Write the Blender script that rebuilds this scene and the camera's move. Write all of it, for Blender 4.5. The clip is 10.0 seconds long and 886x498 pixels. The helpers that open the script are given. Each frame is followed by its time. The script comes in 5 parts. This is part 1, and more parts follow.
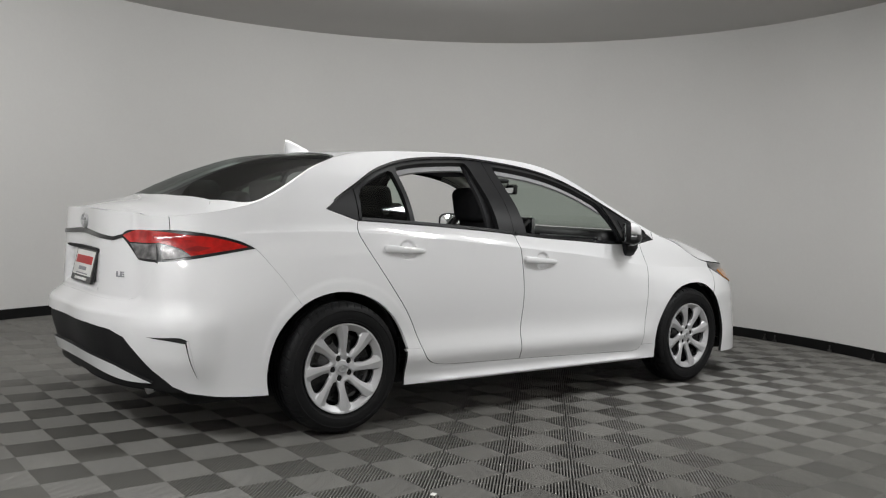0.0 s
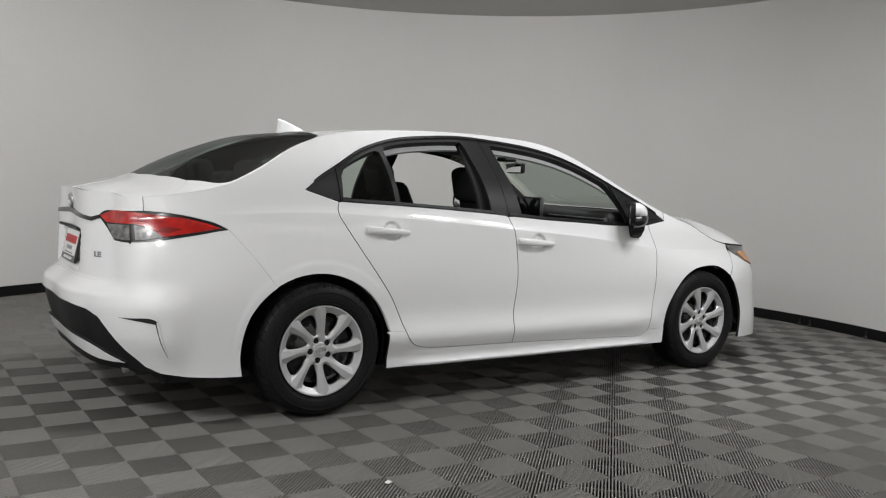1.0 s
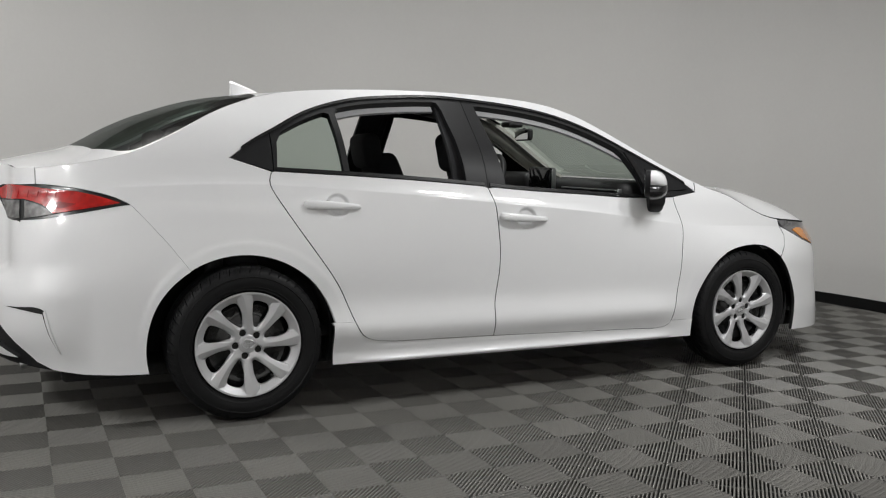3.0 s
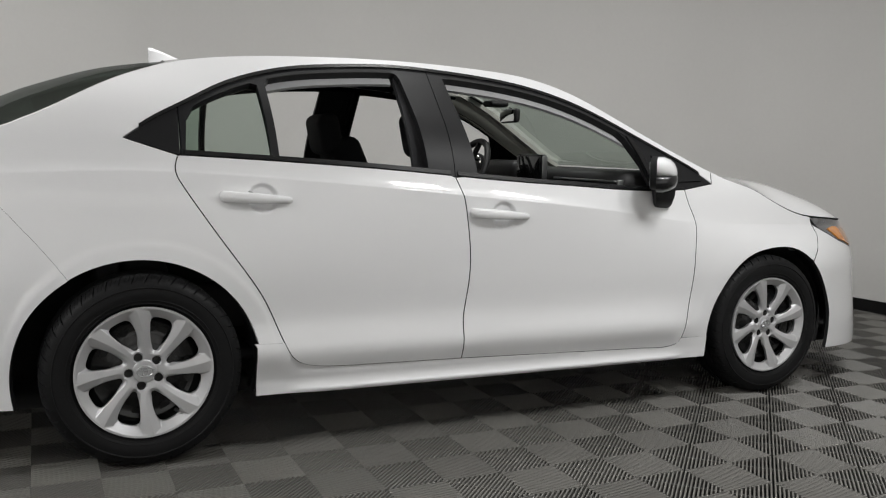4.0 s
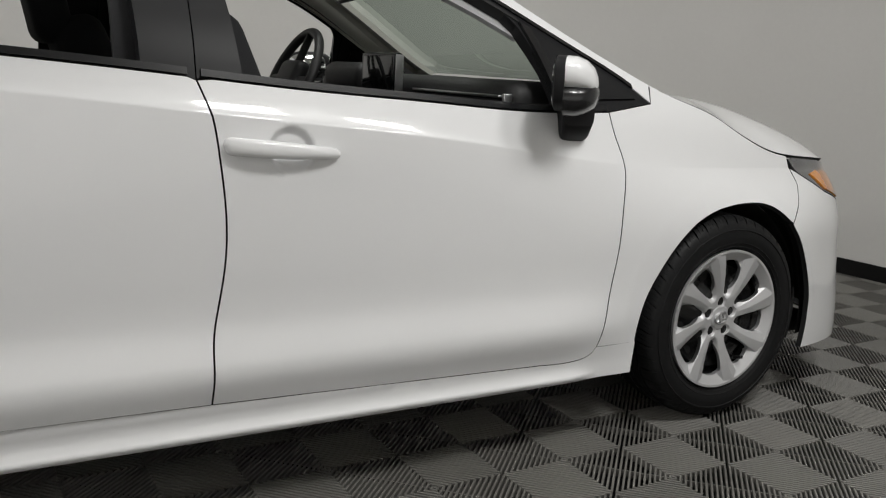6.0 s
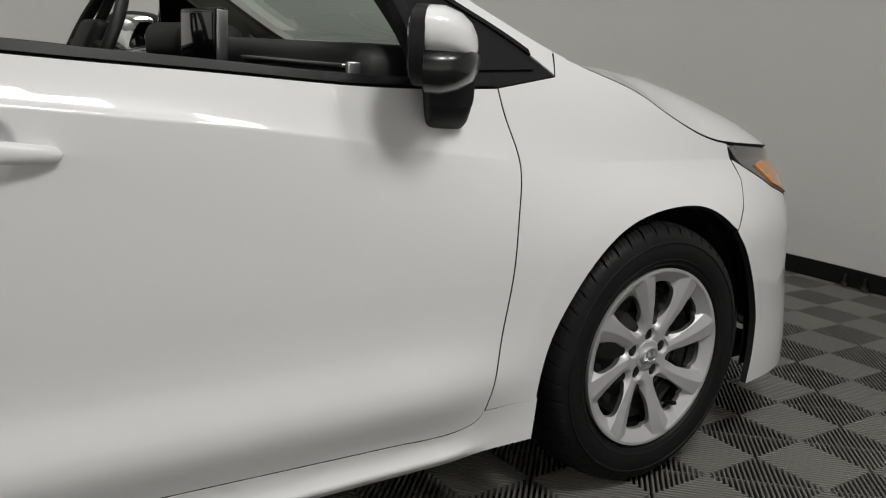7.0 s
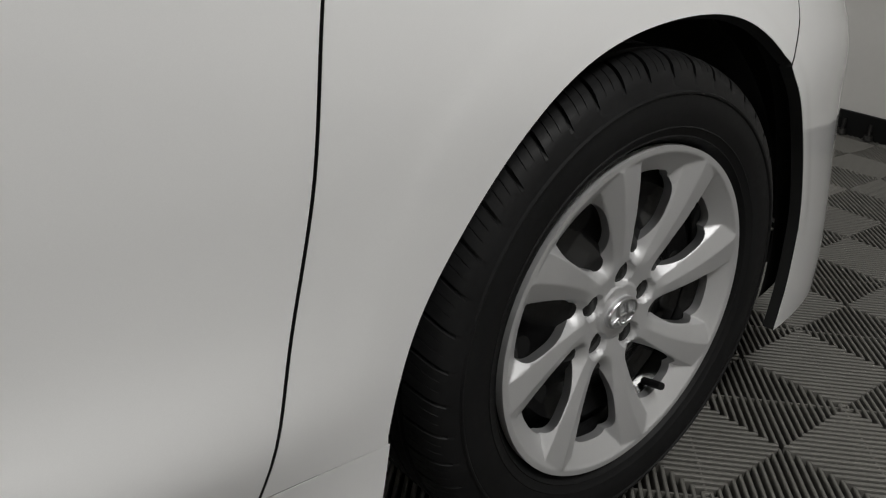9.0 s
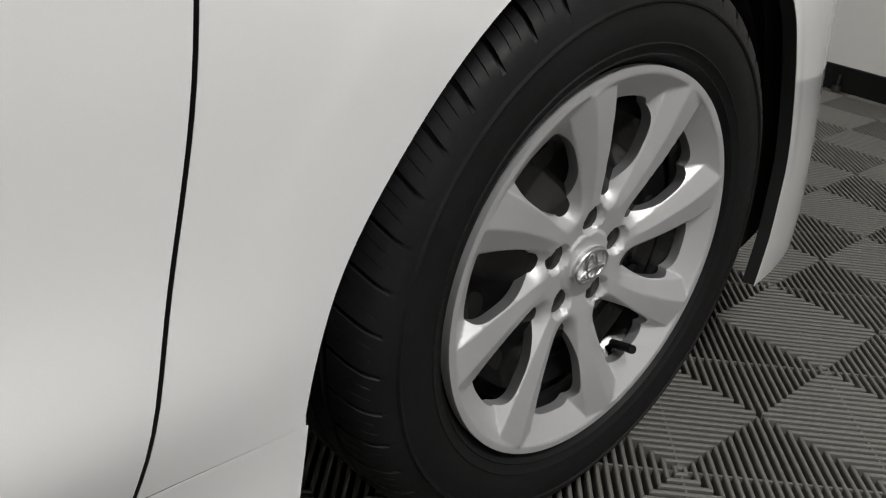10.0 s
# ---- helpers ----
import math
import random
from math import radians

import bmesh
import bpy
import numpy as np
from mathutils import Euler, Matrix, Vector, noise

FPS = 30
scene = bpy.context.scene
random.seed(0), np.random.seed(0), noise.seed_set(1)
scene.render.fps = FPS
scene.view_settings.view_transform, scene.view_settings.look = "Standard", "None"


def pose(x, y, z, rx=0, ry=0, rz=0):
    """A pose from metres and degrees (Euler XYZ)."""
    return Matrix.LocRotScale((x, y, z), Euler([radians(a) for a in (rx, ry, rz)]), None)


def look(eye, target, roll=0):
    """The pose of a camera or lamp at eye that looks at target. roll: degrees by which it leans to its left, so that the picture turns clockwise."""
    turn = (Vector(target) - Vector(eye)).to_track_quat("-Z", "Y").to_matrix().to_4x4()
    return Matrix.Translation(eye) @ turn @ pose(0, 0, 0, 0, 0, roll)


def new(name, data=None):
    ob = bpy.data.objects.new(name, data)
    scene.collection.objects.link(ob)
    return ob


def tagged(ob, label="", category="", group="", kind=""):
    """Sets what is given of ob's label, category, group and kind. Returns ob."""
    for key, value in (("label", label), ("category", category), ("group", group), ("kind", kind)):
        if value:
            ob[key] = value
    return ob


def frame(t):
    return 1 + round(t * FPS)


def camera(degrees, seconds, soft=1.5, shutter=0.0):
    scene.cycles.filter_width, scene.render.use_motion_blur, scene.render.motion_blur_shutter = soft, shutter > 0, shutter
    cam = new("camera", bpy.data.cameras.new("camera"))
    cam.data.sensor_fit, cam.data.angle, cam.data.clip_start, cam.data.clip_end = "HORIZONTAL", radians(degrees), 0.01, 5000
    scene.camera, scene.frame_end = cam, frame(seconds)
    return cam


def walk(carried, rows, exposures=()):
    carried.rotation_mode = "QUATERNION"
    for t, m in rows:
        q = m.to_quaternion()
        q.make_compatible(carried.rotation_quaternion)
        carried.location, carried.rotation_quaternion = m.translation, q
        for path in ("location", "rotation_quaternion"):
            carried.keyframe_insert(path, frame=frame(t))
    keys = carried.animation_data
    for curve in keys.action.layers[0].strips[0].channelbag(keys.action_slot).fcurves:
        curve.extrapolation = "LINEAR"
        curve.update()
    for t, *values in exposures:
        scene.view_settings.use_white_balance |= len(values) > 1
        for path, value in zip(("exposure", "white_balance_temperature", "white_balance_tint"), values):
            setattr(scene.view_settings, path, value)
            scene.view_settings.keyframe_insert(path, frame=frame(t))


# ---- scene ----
cam = camera(54.2, 10.0, soft=1.15)
PATH = [
    (0, (-2.166, -4.338, 1.09), (-0.929, -2.769, 0.997), 2.4),
    (0.5, (-1.981, -4.497, 1.15), (-0.839, -2.861, 1.009), 2.7),
    (1, (-1.774, -4.513, 1.143), (-0.666, -2.855, 0.983), 2.6),
    (1.5, (-1.535, -4.544, 1.123), (-0.483, -2.85, 0.976), 2.1),
    (2, (-1.322, -4.55, 1.09), (-0.322, -2.824, 0.955), 1.8),
    (2.5, (-1.087, -4.478, 1.083), (-0.156, -2.717, 0.903), 1.6),
    (4, (-0.297, -3.742, 1.043), (0.545, -1.941, 0.825), 1.7),
    (4.5, (-0.071, -3.412, 1.062), (0.812, -1.645, 0.748), 2.6),
    (5, (0.146, -3.111, 1.036), (1.143, -1.407, 0.719), 3.2),
    (6.5, (0.926, -2.364, 0.985), (1.925, -0.688, 0.547), 3.2),
    (7, (1.16, -2.125, 0.976), (2.298, -0.539, 0.54), 3.4),
    (7.5, (1.354, -1.955, 0.96), (2.478, -0.367, 0.499), 3.8),
    (8, (1.564, -1.735, 0.914), (2.666, -0.174, 0.323), 3.4),
    (8.5, (1.753, -1.56, 0.871), (2.948, -0.124, 0.158), 4.2),
    (9, (1.903, -1.412, 0.791), (3.109, -0.025, 0.002), 4.1),
    (9.5, (1.989, -1.344, 0.732), (3.176, 0.035, -0.098), 3.8),
    (10, (2.013, -1.318, 0.713), (3.271, -0.031, -0.158), 5.7),
]
walk(cam, [(t, look(eye, target, roll)) for t, eye, target, roll in PATH],
     exposures=[(0.0, 0.22, 6420, 10), (2.5, 0.20, 6430, 10), (4.5, 0.12, 6500, 10), (6.5, 0.0, 6600, 9), (8.5, -0.28, 6600, 9), (9.2, -0.22, 6600, 9), (10.0, 0.24, 6580, 10)])

SPIN_REAR, SPIN_FRONT = 0.0, 169.0
WALL_A0 = -24.0
# ceiling panels and added fill lamps: x, y, width, depth, watts
LAMPS = [
    (2.03, -2.24, 0.45, 0.50, 35), (2.95, -2.27, 0.45, 0.50, 25), (-3.3, -1.7, 0.50, 0.45, 52), (-3.3, -2.7, 0.50, 0.45, 52),
    # two unseen lamps added over the car for more light from above
    (0.1, 0.1, 0.60, 0.60, 14), (1.5, 0.1, 0.60, 0.60, 14),
]


# added unseen fill lamps: x, y, z, width, depth, watts, tilt, turn
FILL_LAMPS = [
    (0.8, 0.4, 2.75, 1.4, 0.3, 38, 72, 0), (1.8, 0.6, 2.75, 1.2, 0.3, 16, 72, -75), (-0.6, 0.6, 2.75, 1.2, 0.3, 22, 72, 75),
    # this pair lights the wall behind the camera, which bounces soft light back
    (-1.6, -4.7, 2.2, 3.6, 0.6, 84, 90, 180), (2.2, -4.7, 2.2, 3.0, 0.6, 84, 90, 180),
]
SCRAP = (-0.15, -1.786)


def ceil_z(y):
    """The booth's ceiling is level."""
    return 2.915


# ---------------------------------------------------------------- light
world = bpy.data.worlds.new("world")
scene.world = world
world.use_nodes = True
world.node_tree.nodes["Background"].inputs[0].default_value = (0.8, 0.82, 0.85, 1)
world.node_tree.nodes["Background"].inputs[1].default_value = 0.004


def panel_lamp(x, y, z, w, d, power, tilt=0, turn=0, colour=(0.985, 0.985, 0.972)):
    data = bpy.data.lights.new("panel_lamp", "AREA")
    data.shape, data.size, data.size_y = "RECTANGLE", w, d
    data.energy, data.color = power, colour
    lamp = new("panel_lamp", data)
    lamp.matrix_world = pose(x, y, z, tilt, 0, turn)
    return lamp


for lx, ly, lw, ld, power in LAMPS:
    panel_lamp(lx, ly, ceil_z(ly) - 0.06, lw, ld, power)
for lx, ly, lz, lw, ld, power, tilt, turn in FILL_LAMPS:
    panel_lamp(lx, ly, lz, lw, ld, power, tilt, turn)

# ---------------------------------------------------------------- materials


def material(name, colour, rough=0.5, metal=0.0, coat=0.0, grain=0.0, grain_scale=60.0, stain=0.0, stain_scale=2.0,
             bump=0.0, bump_scale=200.0, spec=0.5, per_object=0.0, coat_rough=0.03):
    m = bpy.data.materials.new(name)
    m.use_nodes = True
    nt = m.node_tree
    b = nt.nodes["Principled BSDF"]
    b.inputs["Roughness"].default_value = rough
    b.inputs["Metallic"].default_value = metal
    b.inputs["Coat Weight"].default_value = coat
    b.inputs["Coat Roughness"].default_value = coat_rough
    b.inputs["Specular IOR Level"].default_value = spec
    b.inputs["Base Color"].default_value = (*colour, 1)
    co = nt.nodes.new("ShaderNodeTexCoord").outputs["Object"]
    value = None

    def noise_tex(scale, detail=4.0):
        n = nt.nodes.new("ShaderNodeTexNoise")
        n.inputs["Scale"].default_value, n.inputs["Detail"].default_value = scale, detail
        nt.links.new(co, n.inputs["Vector"])
        return n.outputs["Fac"]

    def spread(source, amount):
        r = nt.nodes.new("ShaderNodeMapRange")
        r.inputs["From Min"].default_value, r.inputs["From Max"].default_value = 0.25, 0.75
        r.inputs["To Min"].default_value, r.inputs["To Max"].default_value = 1 - amount, 1 + amount
        nt.links.new(source, r.inputs["Value"])
        return r.outputs["Result"]

    def times(a, b2):
        if a is None:
            return b2
        n = nt.nodes.new("ShaderNodeMath")
        n.operation = "MULTIPLY"
        nt.links.new(a, n.inputs[0])
        nt.links.new(b2, n.inputs[1])
        return n.outputs[0]

    if grain:
        value = times(value, spread(noise_tex(grain_scale), grain))
    if stain:
        value = times(value, spread(noise_tex(stain_scale, 5.0), stain))
    if per_object:
        info = nt.nodes.new("ShaderNodeObjectInfo").outputs["Random"]
        r = nt.nodes.new("ShaderNodeMapRange")
        r.inputs["To Min"].default_value, r.inputs["To Max"].default_value = 1 - per_object, 1 + per_object
        nt.links.new(info, r.inputs["Value"])
        value = times(value, r.outputs["Result"])
    if value is not None:
        mix = nt.nodes.new("ShaderNodeVectorMath")
        mix.operation = "SCALE"
        mix.inputs[0].default_value = colour
        nt.links.new(value, mix.inputs["Scale"])
        nt.links.new(mix.outputs[0], b.inputs["Base Color"])
        if stain:
            rr = nt.nodes.new("ShaderNodeMath")
            rr.operation = "MULTIPLY"
            rr.inputs[1].default_value = rough
            nt.links.new(value, rr.inputs[0])
            nt.links.new(rr.outputs[0], b.inputs["Roughness"])
    if bump:
        bp = nt.nodes.new("ShaderNodeBump")
        bp.inputs["Strength"].default_value, bp.inputs["Distance"].default_value = bump, 0.002
        nt.links.new(noise_tex(bump_scale, 3.0), bp.inputs["Height"])
        nt.links.new(bp.outputs[0], b.inputs["Normal"])
    return m


def glass(name, tint, sheen=0.75):
    """Thin tinted pane: clear sheet with a mirror coat."""
    m = bpy.data.materials.new(name)
    m.use_nodes = True
    nt = m.node_tree
    nt.nodes.remove(nt.nodes["Principled BSDF"])
    out = nt.nodes["Material Output"]
    tr = nt.nodes.new("ShaderNodeBsdfTransparent")
    tr.inputs[0].default_value = (*tint, 1)
    gl = nt.nodes.new("ShaderNodeBsdfGlossy")
    gl.inputs["Roughness"].default_value = 0.02
    lw = nt.nodes.new("ShaderNodeLayerWeight")
    po = nt.nodes.new("ShaderNodeMath")
    po.operation = "POWER"
    po.inputs[1].default_value = 4.0
    nt.links.new(lw.outputs["Facing"], po.inputs[0])
    fr = nt.nodes.new("ShaderNodeMapRange")
    fr.inputs["To Min"].default_value, fr.inputs["To Max"].default_value = 0.05, sheen
    nt.links.new(po.outputs[0], fr.inputs["Value"])
    mx = nt.nodes.new("ShaderNodeMixShader")
    nt.links.new(fr.outputs[0], mx.inputs[0])
    nt.links.new(tr.outputs[0], mx.inputs[1])
    nt.links.new(gl.outputs[0], mx.inputs[2])
    nt.links.new(mx.outputs[0], out.inputs[0])
    return m


M_PAINT = material("white_paint", (0.80, 0.80, 0.81), 0.38, 0, 1.0, grain=0.012, grain_scale=900, coat_rough=0.045)
M_GAP = material("gap_black", (0.006, 0.006, 0.006), 0.8)
M_BLACKTRIM = material("black_trim", (0.0085, 0.0085, 0.0095), 0.48, 0, 0.0, spec=0.25, grain=0.08, grain_scale=300, bump=0.05, bump_scale=700)
M_GLOSSBLACK = material("gloss_black", (0.009, 0.009, 0.010), 0.26, 0, 0.2)
M_PLASTIC = material("black_plastic", (0.010, 0.010, 0.011), 0.55, spec=0.3, grain=0.12, grain_scale=250, bump=0.12, bump_scale=900)
M_LINER = material("liner_black", (0.010, 0.010, 0.010), 0.85, grain=0.2, grain_scale=90, bump=0.3, bump_scale=300)
M_RUBBER = material("tyre_rubber", (0.0100, 0.0100, 0.0105), 0.52, grain=0.15, grain_scale=140, stain=0.22, stain_scale=7, bump=0.10, bump_scale=500, spec=0.16)
M_SILVER = material("silver_paint", (0.57, 0.57, 0.58), 0.46, 0.50, 0.0, grain=0.02, grain_scale=700)
M_STEEL = material("black_steel", (0.011, 0.011, 0.0115), 0.24, 0.0, 0.3, stain=0.2, stain_scale=14, spec=0.35)
M_CHROME = material("chrome", (0.58, 0.58, 0.59), 0.30, 1.0)
M_CLOTH = material("black_fabric", (0.016, 0.016, 0.018), 0.9, grain=0.25, grain_scale=420, bump=0.3, bump_scale=900)
M_DASH = material("dash_plastic", (0.011, 0.011, 0.0115), 0.55, grain=0.1, grain_scale=300, bump=0.15, bump_scale=800)
M_PILLAR = material("pillar_trim_grey", (0.62, 0.62, 0.56), 0.8, grain=0.08, grain_scale=400)
M_HEADLINER = material("headliner", (0.05, 0.05, 0.052), 0.95, grain=0.1, grain_scale=500, bump=0.2, bump_scale=900)
M_RED = material("red_lens", (0.42, 0.008, 0.006), 0.16, 0, 1.0, grain=0.4, grain_scale=35)
M_REDDARK = material("deep_red_lens", (0.22, 0.006, 0.006), 0.15, 0, 1.0)
M_CLEAR = material("clear_lens", (0.15, 0.145, 0.145), 0.38, 0.15, 0.15, grain=0.75, grain_scale=38)
M_AMBER = material("amber_lens", (0.72, 0.25, 0.012), 0.15, 0, 1.0, grain=0.2, grain_scale=50)
M_SMOKE = material("smoked_lens", (0.10, 0.10, 0.105), 0.12, 0.2, 1.0, grain=0.4, grain_scale=30)
M_MIRROR = material("mirror_glass", (0.8, 0.82, 0.82), 0.02, 1.0)
M_SCREEN = material("screen_glass", (0.012, 0.013, 0.014), 0.08, 0, 0.5)
M_GLASS = glass("green_tint_glass", (0.62, 0.70, 0.64))
M_GLASSDARK = glass("rear_tint_glass", (0.19, 0.23, 0.205), 0.40)
M_WALL = material("wall_paint", (0.60, 0.592, 0.575), 0.85, grain=0.012, grain_scale=40, stain=0.03, stain_scale=0.8, bump=0.06, bump_scale=120)
M_CEIL = material("ceiling_paint", (0.50, 0.487, 0.47), 0.9, stain=0.05, stain_scale=0.7)
# whiter than the booth wall, so the unseen wall bounces more fill light
M_HALL = material("hall_paint", (0.76, 0.755, 0.74), 0.85, stain=0.03, stain_scale=0.8)
M_BASE = material("baseboard_black", (0.006, 0.006, 0.006), 0.7, stain=0.2, stain_scale=6, spec=0.15)
M_FOOT = material("dull_metal", (0.035, 0.034, 0.033), 0.45, 0.6, grain=0.2, grain_scale=200)
M_TILE = material("floor_tile_grey", (0.150, 0.145, 0.133), 0.5, grain=0.08, grain_scale=120, stain=0.15, stain_scale=1.6, per_object=0.07, bump=0.08, bump_scale=600)
# near black: the deep shade between the tiles' ribs is put into this colour
M_SUB = material("gap_shade_sub_floor", (0.008, 0.008, 0.008), 0.9, stain=0.3, stain_scale=3)
M_WHITEPLATE = material("plate_white", (0.75, 0.74, 0.72), 0.4)
M_REDINK = material("red_ink", (0.45, 0.03, 0.03), 0.5)
M_GREYINK = material("grey_ink", (0.25, 0.25, 0.27), 0.5)

# ---------------------------------------------------------------- helpers of the place


def mesh_from(name, verts, faces, normals=None, smooth=True):
    me = bpy.data.meshes.new(name)
    me.from_pydata([tuple(v) for v in verts], [], [tuple(f) for f in faces])
    if smooth:
        me.polygons.foreach_set("use_smooth", [True] * len(me.polygons))
    if normals is not None:
        if isinstance(normals, list):
            me.normals_split_custom_set([tuple(c) for q in normals for c in q])
        else:
            me.normals_split_custom_set_from_vertices([tuple(n) for n in normals])
    me.update()
    return me


def part(name, me, mat, parent=None, label=""):
    """Links a mesh or a bmesh as one object under a thing or a part."""
    if isinstance(me, bmesh.types.BMesh):
        bm, me = me, bpy.data.meshes.new(name)
        bm.to_mesh(me)
        bm.free()
    if mat is not None and not me.materials:
        me.materials.append(mat)
    ob = new(name, me)
    if parent is not None:
        ob.parent = parent
    return tagged(ob, label)


def thing(name, m, label, category, group="", kind=""):
    ob = new(name)
    ob.matrix_world = m
    return tagged(ob, label, category, group, kind)


def box_bm(bm, x0, x1, y0, y1, z0, z1, bevel=0.0, seg=2):
    r = bmesh.ops.create_cube(bm, size=1.0)
    vs = r["verts"]
    for v in vs:
        v.co = Vector((x0 + (v.co.x + 0.5) * (x1 - x0), y0 + (v.co.y + 0.5) * (y1 - y0), z0 + (v.co.z + 0.5) * (z1 - z0)))
    if bevel:
        es = {e for v in vs for e in v.link_edges}
        bmesh.ops.bevel(bm, geom=list(es), offset=bevel, offset_type="OFFSET", profile=0.5, segments=seg, affect="EDGES", clamp_overlap=True)
    return bm


def box(name, x0, x1, y0, y1, z0, z1, mat, parent, bevel=0.01, label="", seg=3):
    ob = part(name, box_bm(bmesh.new(), x0, x1, y0, y1, z0, z1, bevel, seg), mat, parent, label)
    for p in ob.data.polygons:
        p.use_smooth = True
    ob.data.set_sharp_from_angle(angle=0.6)
    return ob


def spl(xs, ys):
    """Natural cubic spline through the points, straight beyond its ends."""
    xs, ys = np.array(xs, float), np.array(ys, float)
    n = len(xs)
    h = np.diff(xs)
    a = np.zeros((n, n))
    b = np.zeros(n)
    a[0, 0] = a[-1, -1] = 1
    for i in range(1, n - 1):
        a[i, i - 1], a[i, i], a[i, i + 1] = h[i - 1], 2 * (h[i - 1] + h[i]), h[i]
        b[i] = 6 * ((ys[i + 1] - ys[i]) / h[i] - (ys[i] - ys[i - 1]) / h[i - 1])
    k = np.linalg.solve(a, b)

    def f(x):
        x = np.clip(np.asarray(x, float), xs[0], xs[-1])
        i = np.clip(np.searchsorted(xs, x) - 1, 0, n - 2)
        d0, d1, hh = x - xs[i], xs[i + 1] - x, h[i]
        return (k[i] * d1 ** 3 + k[i + 1] * d0 ** 3) / (6 * hh) + (ys[i] / hh - k[i] * hh / 6) * d1 + (ys[i + 1] / hh - k[i + 1] * hh / 6) * d0
    return f


def curve(pts, step=0.02):
    """A smooth curve through the points, evenly sampled."""
    p = np.array(pts, float)
    s = np.r_[0, np.cumsum(np.hypot(*np.diff(p, axis=0).T))]
    q = np.linspace(0, s[-1], max(2, int(s[-1] / step) + 2))
    if len(p) < 3:
        return np.c_[np.interp(q, s, p[:, 0]), np.interp(q, s, p[:, 1])]
    return np.c_[spl(s, p[:, 0])(q), spl(s, p[:, 1])(q)]


def outline(*pieces, step=0.02):
    """A closed outline from curves and corner points, one after the other."""
    pts = []
    for c in pieces:
        for q in np.atleast_2d(np.array(c, float)):
            if not pts or np.hypot(*(q - pts[-1])) > 1e-4:
                pts.append(q)
    if np.hypot(*(pts[0] - pts[-1])) < 1e-4:
        pts.pop()
    dense = []
    for a, b in zip(pts, pts[1:] + pts[:1]):
        n = max(1, int(np.ceil(np.hypot(*(b - a)) / step)))
        dense += [a + (b - a) * i / n for i in range(n)]
    return np.array(dense)


def inset(poly, gap):
    """The outline moved inwards by gap."""
    if not gap:
        return poly
    a, b = np.roll(poly, 1, 0), np.roll(poly, -1, 0)
    e0, e1 = poly - a, b - poly
    e0 /= np.maximum(np.hypot(*e0.T), 1e-9)[:, None]
    e1 /= np.maximum(np.hypot(*e1.T), 1e-9)[:, None]
    area = np.sum(a[:, 0] * poly[:, 1] - poly[:, 0] * a[:, 1])
    sgn = 1 if area > 0 else -1
    n0, n1 = np.c_[-e0[:, 1], e0[:, 0]] * sgn, np.c_[-e1[:, 1], e1[:, 0]] * sgn
    n = n0 + n1
    n /= np.maximum(np.sum(n * n0, 1), 0.7)[:, None]
    return poly + n * gap


def inside(poly, pts):
    x, y = pts[:, 0], pts[:, 1]
    r = np.zeros(len(pts), bool)
    for (x0, y0), (x1, y1) in zip(poly, np.roll(poly, -1, 0)):
        if y0 == y1:
            continue
        c = ((y0 > y) != (y1 > y)) & (x < (x1 - x0) * (y - y0) / (y1 - y0) + x0)
        r ^= c
    return r


from mathutils.geometry import delaunay_2d_cdt  # noqa: E402


